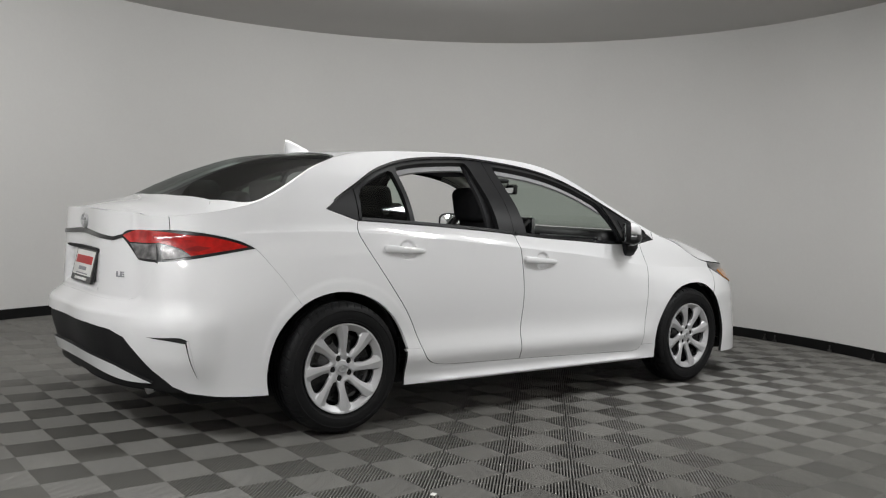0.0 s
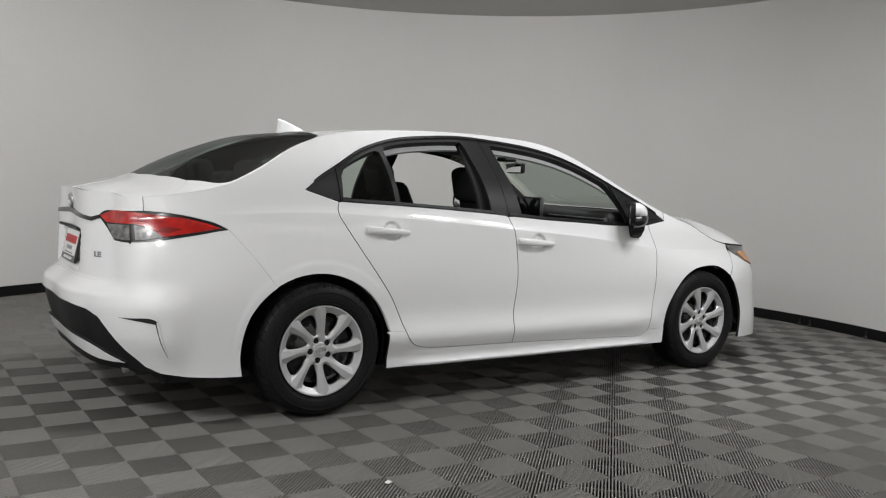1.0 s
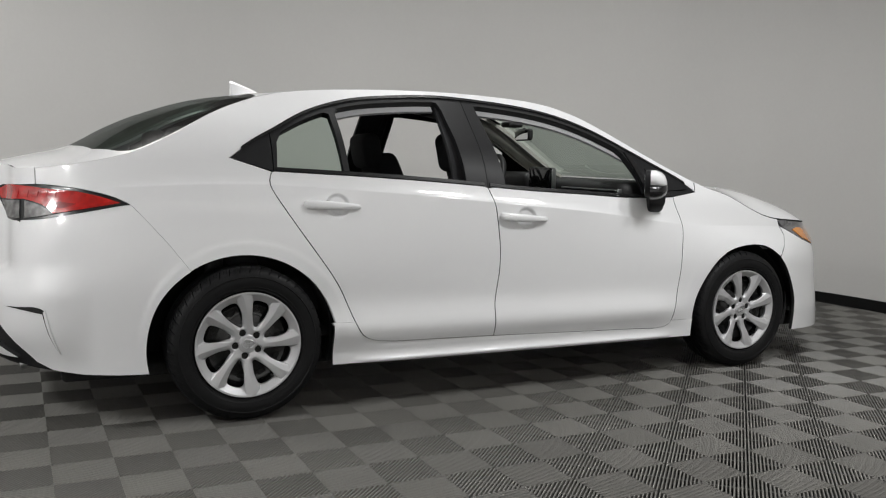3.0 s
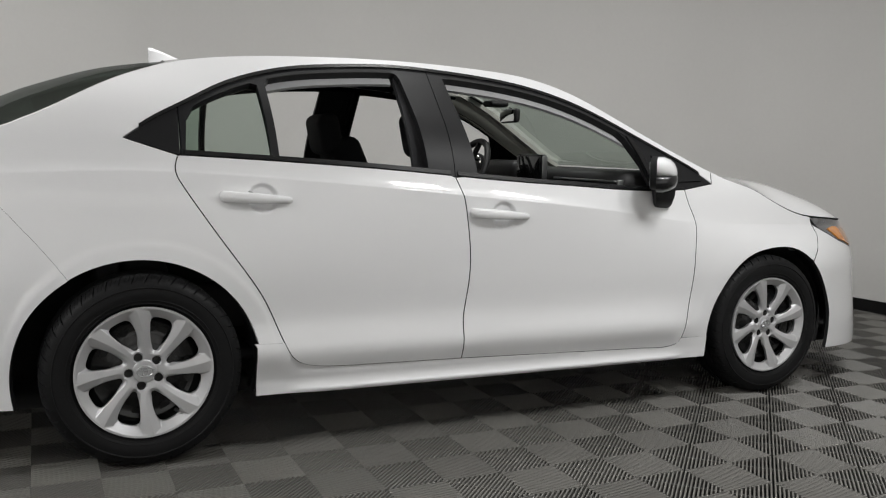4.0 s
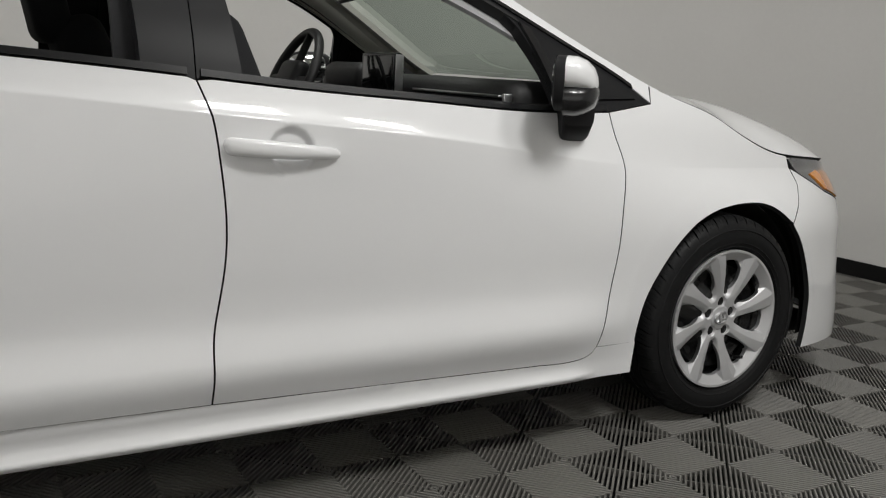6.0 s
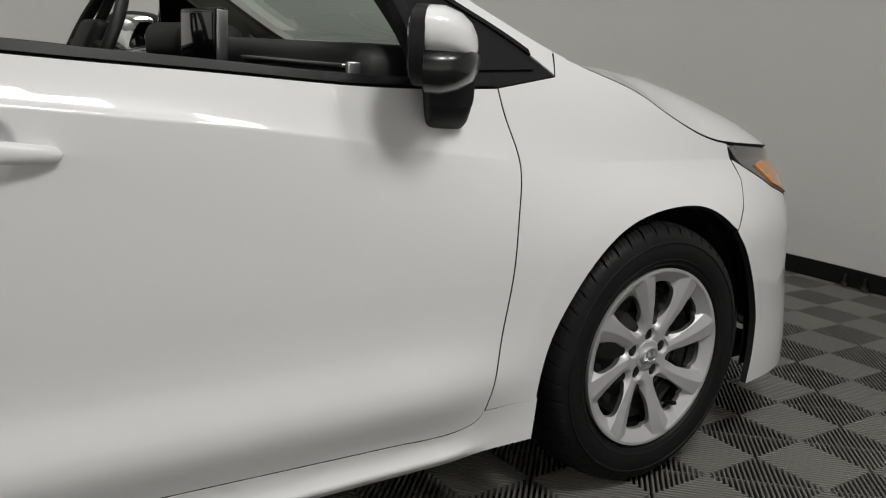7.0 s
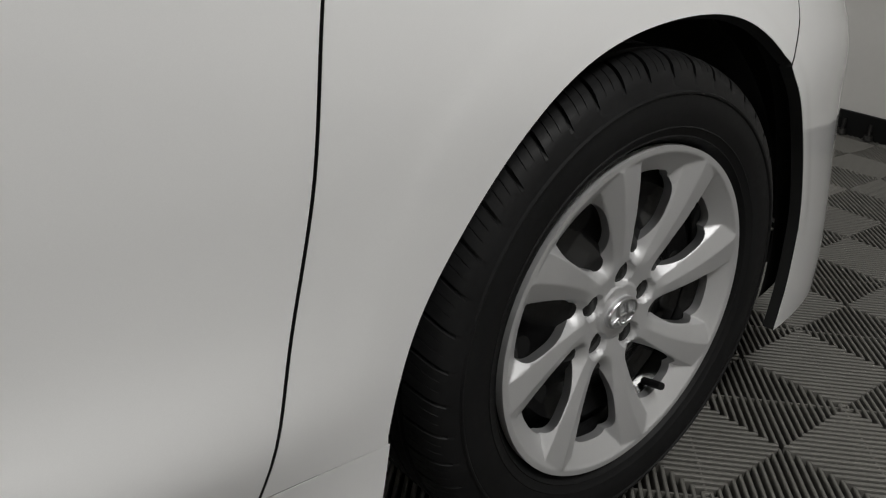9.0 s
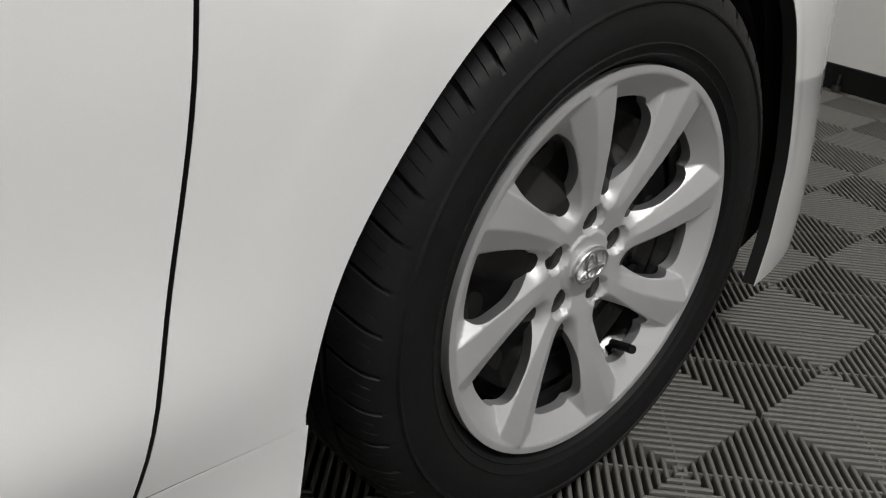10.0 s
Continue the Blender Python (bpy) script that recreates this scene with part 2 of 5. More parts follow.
def sheet(polys, step, dense=None, rows=()):
    """Triangles that fill the first outline less the others."""
    poly = polys[0]
    lo, hi = poly.min(0), poly.max(0)
    xs, ys = np.arange(lo[0], hi[0], step), np.arange(lo[1], hi[1], step * 0.87)
    g = np.array([(x + (step / 2 if j % 2 else 0), y) for j, y in enumerate(ys) for x in xs])
    if dense:
        # finer points inside an ellipse: middle, half axes, step
        ex, ez, ea, eb, es = dense
        r = np.hypot((g[:, 0] - ex) / ea, (g[:, 1] - ez) / eb)
        fx, fy = np.arange(ex - ea, ex + ea, es), np.arange(ez - eb, ez + eb, es * 0.87)
        fine = np.array([(x + (es / 2 if j % 2 else 0), y) for j, y in enumerate(fy) for x in fx])
        fine = fine[np.hypot((fine[:, 0] - ex) / ea, (fine[:, 1] - ez) / eb) < 0.97]
        g = np.concatenate([g[r > 1.1], fine])
    keep = inside(poly, g)
    for h in polys[1:]:
        keep &= ~inside(h, g)
    rim = np.concatenate(polys)
    g = g[keep]
    fixed = []
    for row in rows:
        # points along a crease, so that the mesh keeps it
        row = row[inside(poly, row)]
        for h in polys[1:]:
            row = row[~inside(h, row)]
        if len(row):
            gap2 = np.array([np.min(np.sum((row - q) ** 2, 1)) for q in g])
            g = g[gap2 > (0.30 * step) ** 2]
            rim_far = np.array([np.min(np.sum((rim - q) ** 2, 1)) for q in row])
            fixed.append(row[rim_far > 0.0022 ** 2])
    if len(g):
        near = np.array([np.min(np.sum((rim - q) ** 2, 1)) for q in g])
        g = g[near > (min(step, 0.03) * 0.45) ** 2]
    pts = np.concatenate([rim, g] + fixed) if len(g) else rim
    edges, at = [], 0
    for h in polys:
        edges += [(at + i, at + (i + 1) % len(h)) for i in range(len(h))]
        at += len(h)
    v, _, f, *_ = delaunay_2d_cdt([Vector(p) for p in pts], edges, [], 0, 1e-7)
    v = np.array([tuple(p) for p in v])
    f = np.array([tuple(q) for q in f if len(q) == 3])
    mid = v[f].mean(1)
    keep = inside(poly, mid)
    for h in polys[1:]:
        keep &= ~inside(h, mid)
    # slivers along the rim go
    a, b, c = v[f[:, 0]], v[f[:, 1]], v[f[:, 2]]
    area = np.abs((b[:, 0] - a[:, 0]) * (c[:, 1] - a[:, 1]) - (b[:, 1] - a[:, 1]) * (c[:, 0] - a[:, 0]))
    longest = np.max([np.hypot(*(p - q).T) for p, q in ((a, b), (b, c), (c, a))], axis=0)
    keep &= area / np.maximum(longest, 1e-9) > 1.5e-4
    return v, f[keep]


def weld_rim(p, n, tri, drop):
    """Adds a turned-in edge round an open sheet; returns points, faces and the normals at their corners."""
    faces = [tuple(int(k) for k in t) for t in tri]
    corner = [[n[k] for k in t] for t in faces]
    have = {(a, b) for t in faces for a, b in ((t[0], t[1]), (t[1], t[2]), (t[2], t[0]))}
    open_edges = [(a, b) for a, b in sorted(have) if (b, a) not in have]
    if not open_edges or drop(0) is None:
        return p, faces, corner
    low, extra, deep = {}, [], []
    for a, b in open_edges:
        for k in (a, b):
            if k not in low:
                low[k] = len(p) + len(extra)
                d = drop(k)
                extra += [p[k] + d * min(1.0, 0.0009 / max(np.linalg.norm(d), 1e-6)), p[k] + d]
        sn = np.cross(p[b] - p[a], n[a])
        sn /= max(np.linalg.norm(sn), 1e-9)
        faces.append((b, a, low[a], low[b]))
        corner.append([sn] * 4)
        deep.append((low[b], low[a], low[a] + 1, low[b] + 1))
    faces += deep
    corner += [corner[len(tri) + i] for i in range(len(deep))]
    return np.concatenate([p, np.array(extra)]), faces, corner


CAR_MID = np.array((1.3, 0.0, 0.62))


def panel_mesh(name, polys, surf, step=0.035, depth=0.018, flip=False, out=0.0, dense=None, rows=()):
    """A curved sheet of metal or glass with a turned-in edge."""
    uv, tri = sheet(polys, step, dense, rows)

    def normal(q):
        e = 0.0015
        du = surf(q[:, 0] + e, q[:, 1]) - surf(q[:, 0] - e, q[:, 1])
        dv = surf(q[:, 0], q[:, 1] + e) - surf(q[:, 0], q[:, 1] - e)
        n = np.cross(du, dv)
        n /= np.maximum(np.linalg.norm(n, axis=1), 1e-12)[:, None]
        p = surf(q[:, 0], q[:, 1])
        n *= np.where(np.sum(n * (p - CAR_MID * (1, 0, 1)), 1) < 0, -1, 1)[:, None]
        return p, n
    p, n = normal(uv)
    p = p + n * out
    fn = np.cross(p[tri[:, 1]] - p[tri[:, 0]], p[tri[:, 2]] - p[tri[:, 0]])
    bad = np.sum(fn * n[tri].mean(1), 1) < 0
    tri[bad] = tri[bad][:, ::-1]
    verts, faces, corner = weld_rim(p, n, tri, lambda k: -n[k] * depth if depth else None)
    if flip:
        verts, corner = verts * (1, -1, 1), [[c * (1, -1, 1) for c in q][::-1] for q in corner]
        faces = [f[::-1] for f in faces]
    return mesh_from(name, verts, faces, corner)


def panel(name, poly, surf, mat, parent, holes=(), step=0.035, gap=0.0022, depth=0.018, flip=False, out=0.0, label="", dense=None, rows=()):
    polys = [inset(poly, gap)] + [inset(h, -gap) for h in holes]
    me = panel_mesh(name, polys, surf, step, depth, flip, out, dense, rows)
    if mat is M_PAINT and depth > 0.013:
        # the returned edge is coloured near black, as the shade inside the seam
        me.materials.append(mat)
        me.materials.append(M_GAP)
        deep = sum(1 for q in me.polygons if len(q.vertices) == 4) // 2
        me.polygons.foreach_set("material_index", [0] * (len(me.polygons) - deep) + [1] * deep)
    return part(name, me, mat, parent, label)


def lathe(profile, seg=96, axis="y"):
    """Rings of (radius, offset) round the y axis."""
    prof = np.array(profile, float)
    a = np.linspace(0, 2 * np.pi, seg, endpoint=False)
    v = np.array([(r * np.cos(t), o, r * np.sin(t)) for t in a for r, o in prof])
    k = len(prof)
    f = [(i * k + j, i * k + j + 1, ((i + 1) % seg) * k + j + 1, ((i + 1) % seg) * k + j) for i in range(seg) for j in range(k - 1)]
    return v, f


def tube(name, pts, radius, mat, parent, label="", res=4, closed=False):
    cu = bpy.data.curves.new(name, "CURVE")
    cu.dimensions, cu.bevel_depth, cu.bevel_resolution = "3D", radius, res
    cu.use_fill_caps = True
    s = cu.splines.new("POLY")
    s.points.add(len(pts) - 1)
    for q, p in zip(s.points, pts):
        q.co = (*p, 1)
    s.use_cyclic_u = closed
    tmp = bpy.data.objects.new(name, cu)
    scene.collection.objects.link(tmp)
    me = bpy.data.meshes.new_from_object(tmp.evaluated_get(bpy.context.evaluated_depsgraph_get()))
    bpy.data.objects.remove(tmp)
    me.polygons.foreach_set("use_smooth", [True] * len(me.polygons))
    me.materials.clear()
    return part(name, me, mat, parent, label)
# ---------------------------------------------------------------- the car's skin
# u runs round the plan from the middle of the tail along the flank (where it is x) to the middle of the nose
SU = [-2.54, -2.39, -2.24, -1.99, -1.62, -1.25, -1.0, -0.85, -0.70, -0.55, -0.35, 0.0, 0.7, 1.4, 2.1, 2.45, 2.75, 3.0, 3.2, 3.4, 3.6, 4.2, 4.8, 5.0, 5.2]
X_LOW = spl(SU, [-0.675, -0.795, -0.905, -1, -1.02, -1, -0.905, -0.795, -0.675, -0.545, -0.35, 0, 0.7, 1.4, 2.1, 2.45, 2.75, 3, 3.195, 3.37, 3.5, 3.62, 3.5, 3.37, 3.195])
X_MID = spl(SU, [-0.69, -0.818, -0.945, -1.072, -1.088, -1.072, -0.945, -0.818, -0.69, -0.548, -0.35, 0, 0.7, 1.4, 2.1, 2.45, 2.75, 3, 3.19, 3.365, 3.495, 3.635, 3.495, 3.365, 3.19])
X_TOP = spl(SU, [-0.69, -0.812, -0.938, -1.066, -1.072, -1.066, -0.938, -0.812, -0.69, -0.548, -0.35, 0, 0.7, 1.4, 2.1, 2.45, 2.75, 3, 3.188, 3.352, 3.475, 3.6, 3.475, 3.352, 3.188])
Y_LOW = spl(SU, [-0.81, -0.735, -0.6, -0.37, 0, 0.37, 0.6, 0.735, 0.81, 0.848, 0.864, 0.868, 0.87, 0.87, 0.87, 0.87, 0.87, 0.862, 0.828, 0.755, 0.62, 0, -0.62, -0.755, -0.828])
Y_MID = spl(SU, [-0.835, -0.765, -0.62, -0.37, 0, 0.37, 0.62, 0.765, 0.835, 0.862, 0.872, 0.874, 0.868, 0.868, 0.868, 0.87, 0.872, 0.859, 0.815, 0.735, 0.6, 0, -0.6, -0.735, -0.815])
Y_CREASE = spl(SU, [-0.735, -0.655, -0.54, -0.36, 0, 0.36, 0.54, 0.655, 0.735, 0.785, 0.812, 0.808, 0.843, 0.866, 0.848, 0.814, 0.776, 0.738, 0.705, 0.648, 0.545, 0, -0.545, -0.648, -0.705])
Z_CREASE = spl([-1.62, -0.85, -0.45, 0.0, 0.4, 0.8, 1.155, 1.8, 2.27, 2.7, 3.0, 3.2, 3.6, 4.2],
               [0.95, 0.95, 0.965, 0.982, 0.966, 0.940, 0.910, 0.853, 0.797, 0.780, 0.772, 0.765, 0.745, 0.73])
SILL_RELIEF = spl([0.17, 0.185, 0.199, 0.207, 0.216, 0.226, 0.235, 0.247, 0.27, 0.30], [-0.045, -0.022, 0.006, 0.013, 0.012, 0.004, -0.003, -0.003, 0.002, 0.004])
DOOR_RELIEF = spl([0.24, 0.27, 0.30, 0.335, 0.36, 0.40, 0.44, 0.49, 0.57], [-0.006, 0.002, 0.013, 0.024, 0.025, 0.0155, 0.005, 0.0, 0.0])
WHEEL_X, WHEEL_Z, FLARE_R = (0.0, 2.70), 0.316, 0.447


def smooth01(t):
    t = np.clip(t, 0, 1)
    return t * t * (3 - 2 * t)


def bumper_swell(u, z):
    """The rear bumper's corner stands out below the lamp."""
    return smooth01((0.69 - z) / 0.15) * smooth01((z - 0.22) / 0.2) * smooth01((-0.60 - u) / 0.14) * smooth01((u + 1.16) / 0.2)


def half_width(u, z, relief=True):
    zc, c, m, low = Z_CREASE(u), Y_CREASE(u), Y_MID(u), Y_LOW(u)
    s = np.clip((z - 0.55) / (zc - 0.55), 0, 1)
    d = np.maximum(z - zc, 0)
    h = np.where(z < 0.55, low + (m - low) * smooth01((z - 0.2) / 0.35), m + (c - m) * s ** 2.2)
    h = h - (c / 0.8) * (0.335 * d + (0.007 - 0.0055 * smooth01((u - 1.45) / 0.4)) * smooth01((u + 0.65) / 0.4) * (1 - np.exp(-d / 0.013)) + 1.5 * np.clip(d - 0.1, 0, 0.2) ** 2 + 0.6 * np.maximum(d - 0.3, 0))
    doors = smooth01((u - 0.02) / 0.45) * smooth01((2.40 - u) / 0.38)
    if relief:
        h = h + doors * DOOR_RELIEF(z)
    h = h + 0.024 * bumper_swell(u, z)
    for xw, lip in zip(WHEEL_X, (0.0045, 0.0016)):
        r = np.hypot(u - xw, z - WHEEL_Z)
        h = h + lip * smooth01((FLARE_R - r) / 0.034) * smooth01((0.80 - z) / 0.1 + 0.5) * smooth01((z - 0.30) / 0.10)
    return h


def flank(u, z, relief=True):
    zc = Z_CREASE(u)
    s = np.clip((z - 0.55) / (zc - 0.55), 0, 1)
    x = np.where(z < 0.55, X_LOW(u) + (X_MID(u) - X_LOW(u)) * smooth01((z - 0.2) / 0.35), X_MID(u) + (X_TOP(u) - X_MID(u)) * s ** 2)
    x = x - 0.022 * bumper_swell(u, z)
    # the boot lid stands back over the bumper and holds a recess for the plate
    off = np.abs(u + 1.62)
    x = x + 0.072 * smooth01((z - 0.595) / 0.075) * smooth01((0.72 - off) / 0.2)
    x = x + 0.030 * smooth01((z - 0.685) / 0.03) * smooth01((0.884 - z) / 0.014) * smooth01((0.275 - off) / 0.03)
    return np.stack([x, -half_width(u, z, relief), z + 0 * u], 1)


def sill_skin(u, z):
    p = flank(u, z)
    doors = smooth01((u - 0.42) / 0.2) * smooth01((2.22 - u) / 0.15)
    p[:, 1] -= doors * (SILL_RELIEF(z) - DOOR_RELIEF(z))
    return p


def inner_flank(u, z):
    p = flank(u, z)
    p[:, 1] *= 0.955
    p[:, 0] = 1.3 + (p[:, 0] - 1.3) * 0.985
    return p


EDGE_Z = spl([-0.99, -0.8, -0.62, -0.45, -0.3, -0.1, 0.1, 0.3, 0.6, 1.0, 1.4, 1.62, 1.85, 2.0, 2.15, 2.3, 2.45, 2.58, 2.70, 2.79, 2.9, 3.0, 3.15, 3.3, 3.45, 3.62],
             [1.045, 1.048, 1.065, 1.098, 1.158, 1.270, 1.352, 1.392, 1.418, 1.432, 1.424, 1.403, 1.333, 1.256, 1.172, 1.092, 1.020, 0.978, 0.942, 0.903, 0.860, 0.830, 0.808, 0.797, 0.783, 0.758])
TOP_Z = spl([-1.0, -0.95, -0.8, -0.66, -0.5, -0.3, -0.1, 0.08, 0.3, 0.6, 0.9, 1.2, 1.45, 1.62, 1.9, 2.2, 2.5, 2.62, 2.9, 3.08, 3.2, 3.38, 3.5, 3.62],
            [1.068, 1.080, 1.108, 1.132, 1.206, 1.290, 1.354, 1.382, 1.404, 1.429, 1.444, 1.445, 1.436, 1.411, 1.296, 1.154, 1.030, 1.012, 0.995, 0.972, 0.940, 0.875, 0.82, 0.77])


EDGE_U = np.arange(-0.95, 3.62, 0.008)
EDGE_XY = flank(EDGE_U, EDGE_Z(EDGE_U))


def edge_y(x):
    return np.interp(x, EDGE_XY[:, 0], -EDGE_XY[:, 1])


def top_skin(x, y):
    r = np.clip(np.abs(y) / edge_y(x), 0, 1.03)
    roof = smooth01((x + 0.3) / 0.5) * smooth01((2.3 - x) / 0.6)
    hood = smooth01((x - 2.35) / 0.3)
    n = 2.4 + 0.9 * roof + 2.4 * hood
    ze, zt = EDGE_Z(x), TOP_Z(x)
    return np.stack([x + 0 * y, y + 0 * x, zt - (zt - ze) * r ** n], 1)


def arch(xw, a0, a1, r=0.379, n=40):
    a = np.radians(np.linspace(a0, a1, n))
    return np.c_[xw - 0.015 + (r + 0.006) * np.cos(a), WHEEL_Z + (r - 0.006) * np.sin(a)]


# the front arch leans forward
ARCH_F = [(2.317, 0.196), (2.324, 0.295), (2.350, 0.400), (2.407, 0.497), (2.474, 0.577), (2.560, 0.637), (2.666, 0.668), (2.785, 0.677), (2.895, 0.660), (2.985, 0.602), (3.052, 0.515), (3.088, 0.42), (3.095, 0.31), (3.075, 0.185)]


# seams and openings on the flank, as (u, z)
S_REAR = [(0.119, 1.036), (0.109, 1.006), (0.108, 0.979), (0.124, 0.942), (0.173, 0.863), (0.231, 0.775), (0.324, 0.641), (0.388, 0.539), (0.437, 0.425)]
S_REAR_LOW = [(0.437, 0.425), (0.462, 0.366), (0.487, 0.327), (0.531, 0.302), (0.584, 0.292), (0.69, 0.286)]
S_MID = [(1.118, 0.978), (1.142, 0.908), (1.156, 0.825), (1.168, 0.710), (1.168, 0.612), (1.150, 0.490), (1.138, 0.420), (1.135, 0.353), (1.134, 0.279)]
S_FRONT = [(2.248, 0.939), (2.251, 0.903), (2.262, 0.855), (2.273, 0.814), (2.275, 0.788), (2.262, 0.700), (2.246, 0.565), (2.221, 0.437), (2.188, 0.308), (2.183, 0.290)]
S_FRONT_LOW = [(2.183, 0.290), (2.170, 0.272), (2.148, 0.262), (2.115, 0.256), (2.0, 0.257)]
BELT = [(0.127, 1.037), (0.452, 1.024), (1.021, 0.991), (1.205, 0.977), (1.36, 0.966), (1.69, 0.949), (1.913, 0.937), (2.252, 0.939)]
DLO_TOP = [(-0.05, 1.090), (0.034, 1.148), (0.14, 1.206), (0.273, 1.277), (0.40, 1.325), (0.53, 1.358), (0.72, 1.383), (1.0, 1.400), (1.2, 1.393), (1.384, 1.380), (1.6, 1.350), (1.88, 1.262),
           (2.07, 1.168), (2.235, 1.083), (2.385, 0.998), (2.43, 0.966)]
c_rear, c_rear_low, c_mid = curve(S_REAR), curve(S_REAR_LOW), curve(S_MID)
c_front, c_front_low, c_belt, c_dlo = curve(S_FRONT), curve(S_FRONT_LOW), curve(BELT), curve(DLO_TOP)
c_edge = np.array([(x, EDGE_Z(x)) for x in np.arange(2.45, -0.84, -0.015)])
belt_at = spl([b[0] for b in BELT], [b[1] for b in BELT])
dlo_at = spl([b[0] for b in DLO_TOP], [b[1] for b in DLO_TOP])
LAMP_TOP = curve([(-1.097, 0.980), (-0.98, 0.985), (-0.85, 0.983), (-0.70, 0.970), (-0.58, 0.945), (-0.50, 0.918), (-0.452, 0.894)])
LAMP_LOW = curve([(-0.452, 0.894), (-0.60, 0.874), (-0.75, 0.856), (-0.90, 0.845), (-1.05, 0.848)])
Q_SEAM = curve([(-0.452, 0.894), (-0.346, 0.787), (-0.248, 0.662)])


def upto(c, x, after=False):
    return c[c[:, 0] >= x] if after else c[c[:, 0] <= x]


door_bottom = [(0.69, 0.286), (1.134, 0.279)]
P_REAR_DOOR = outline(c_rear, c_rear_low, door_bottom, c_mid[::-1], [(b, belt_at(b)) for b in np.arange(1.10, 0.13, -0.04)])
P_FRONT_DOOR = outline(c_mid, [(1.6, 0.267), (2.0, 0.257)], c_front_low[::-1], c_front[::-1], [(b, belt_at(b)) for b in np.arange(2.23, 1.13, -0.04)])
c_arch = curve(ARCH_F, 0.015)
a_f = c_arch[(c_arch[:, 1] > 0.290) & (c_arch[:, 0] < 2.975)]
P_FENDER = outline(c_front, [(2.325, 0.288)], a_f, [(2.985, 0.608), (3.05, 0.66), (3.105, 0.72), (3.118, 0.77), (3.115, 0.808)],
                   [(x, EDGE_Z(x) - 0.001) for x in np.arange(3.10, 2.45, -0.012)], [(2.43, 0.966)])
a_r = arch(0.0, 123, 8)
P_QUARTER = outline(Q_SEAM[:-1], a_r, [(0.353, 0.3885), (0.455, 0.3845)], c_rear_low[::-1][c_rear_low[::-1][:, 1] > 0.3865], c_rear[::-1], [(-0.05, 1.090)], c_dlo[1:],
                    c_edge, [(-0.8495, float(EDGE_Z(-0.8495))), (-0.8495, 0.984)], LAMP_TOP[LAMP_TOP[:, 0] > -0.842])
P_SILL = outline([(0.358, 0.390), (0.4535, 0.386)], c_rear_low[c_rear_low[:, 1] < 0.3845], door_bottom, [(1.6, 0.267), (2.0, 0.257)], c_front_low[::-1], [(2.326, 0.2900), (2.318, 0.200), (1.4, 0.200), (0.36, 0.202)])
c_trunk = curve([(-1.62, 0.657), (-1.42, 0.657), (-1.217, 0.656), (-1.114, 0.662), (-1.055, 0.688), (-1.0, 0.730), (-0.952, 0.776), (-0.917, 0.838)])
P_REAR_BUMPER = outline(c_trunk, LAMP_LOW[::-1][LAMP_LOW[::-1][:, 0] > -0.915], Q_SEAM[:-1],
                        arch(0.0, 123, 194), [(-0.50, 0.228), (-0.66, 0.236), (-0.80, 0.252), (-0.87, 0.278), (-0.945, 0.352), (-1.005, 0.436), (-1.055, 0.500), (-1.13, 0.528), (-1.283, 0.543), (-1.62, 0.545)])
P_INSERT = outline([(-1.62, 0.556), (-1.283, 0.554), (-1.125, 0.538), (-1.045, 0.505), (-0.995, 0.437), (-0.935, 0.353), (-0.865, 0.285), (-0.80, 0.249), (-0.80, 0.246), (-1.62, 0.262)])
P_LIP = outline(curve([(-1.62, 0.390), (-1.3, 0.380), (-1.1, 0.343), (-0.955, 0.290)]), curve([(-0.955, 0.286), (-1.1, 0.283), (-1.3, 0.312), (-1.62, 0.322)]))
u_tail = np.r_[-0.850, np.arange(-0.87, -1.61, -0.02), -1.62]
tail = flank(u_tail, np.full_like(u_tail, 1.062))[:, :2]
tail_z = top_skin(tail[:, 0], tail[:, 1])[:, 2]
LAMP_END = curve([(-1.05, 0.848), (-1.088, 0.885), (-1.128, 0.928), (-1.151, 0.955), (-1.132, 0.971), (-1.097, 0.980)])
P_TRUNK_BACK = outline(c_trunk, LAMP_LOW[LAMP_LOW[:, 0] < -0.925], LAMP_END, [(-0.85, 0.984)], np.c_[u_tail, tail_z + 0.0032])
P_TAIL = outline(LAMP_TOP, LAMP_LOW, LAMP_END)
P_HEAD = outline([(3.118, 0.800)], [(x, EDGE_Z(x) - 0.004) for x in np.arange(3.15, 3.56, 0.03)], [(3.60, 0.745), (3.585, 0.69), (3.52, 0.654), (3.40, 0.659), (3.27, 0.694), (3.16, 0.749)])
P_FRONT_BUMPER = outline([(4.2, 0.19), (3.6, 0.18), (3.3, 0.180)], c_arch[::-1][c_arch[::-1][:, 0] > 2.99], [(2.987, 0.605), (3.052, 0.657), (3.108, 0.72), (3.124, 0.766), (3.16, 0.745), (3.27, 0.690), (3.40, 0.655), (3.52, 0.650), (3.6, 0.65), (4.2, 0.64)])



def whole(right, middle):
    """The outline of a part that goes on over the car's middle line."""
    q = right[np.abs(right[:, 0] - middle) > 1e-6]
    return outline(q, np.c_[2 * middle - q[:, 0], q[:, 1]][::-1])


ROW_U = np.arange(-0.85, 3.2, 0.016)
CREASE = [np.c_[ROW_U, Z_CREASE(ROW_U) + d] for d in (-0.004, 0.003, 0.013)]
flare_a = np.linspace(-0.1, math.pi + 0.1, 130)
FLARE = [np.c_[xw + r * np.cos(flare_a), WHEEL_Z + r * np.sin(flare_a)] for xw in WHEEL_X for r in (FLARE_R - 0.036, FLARE_R - 0.018, FLARE_R + 0.001)]
car = thing("sedan_car", pose(0, 0, 0), "glossy white four-door sedan with open windows on grey tiles", "car")


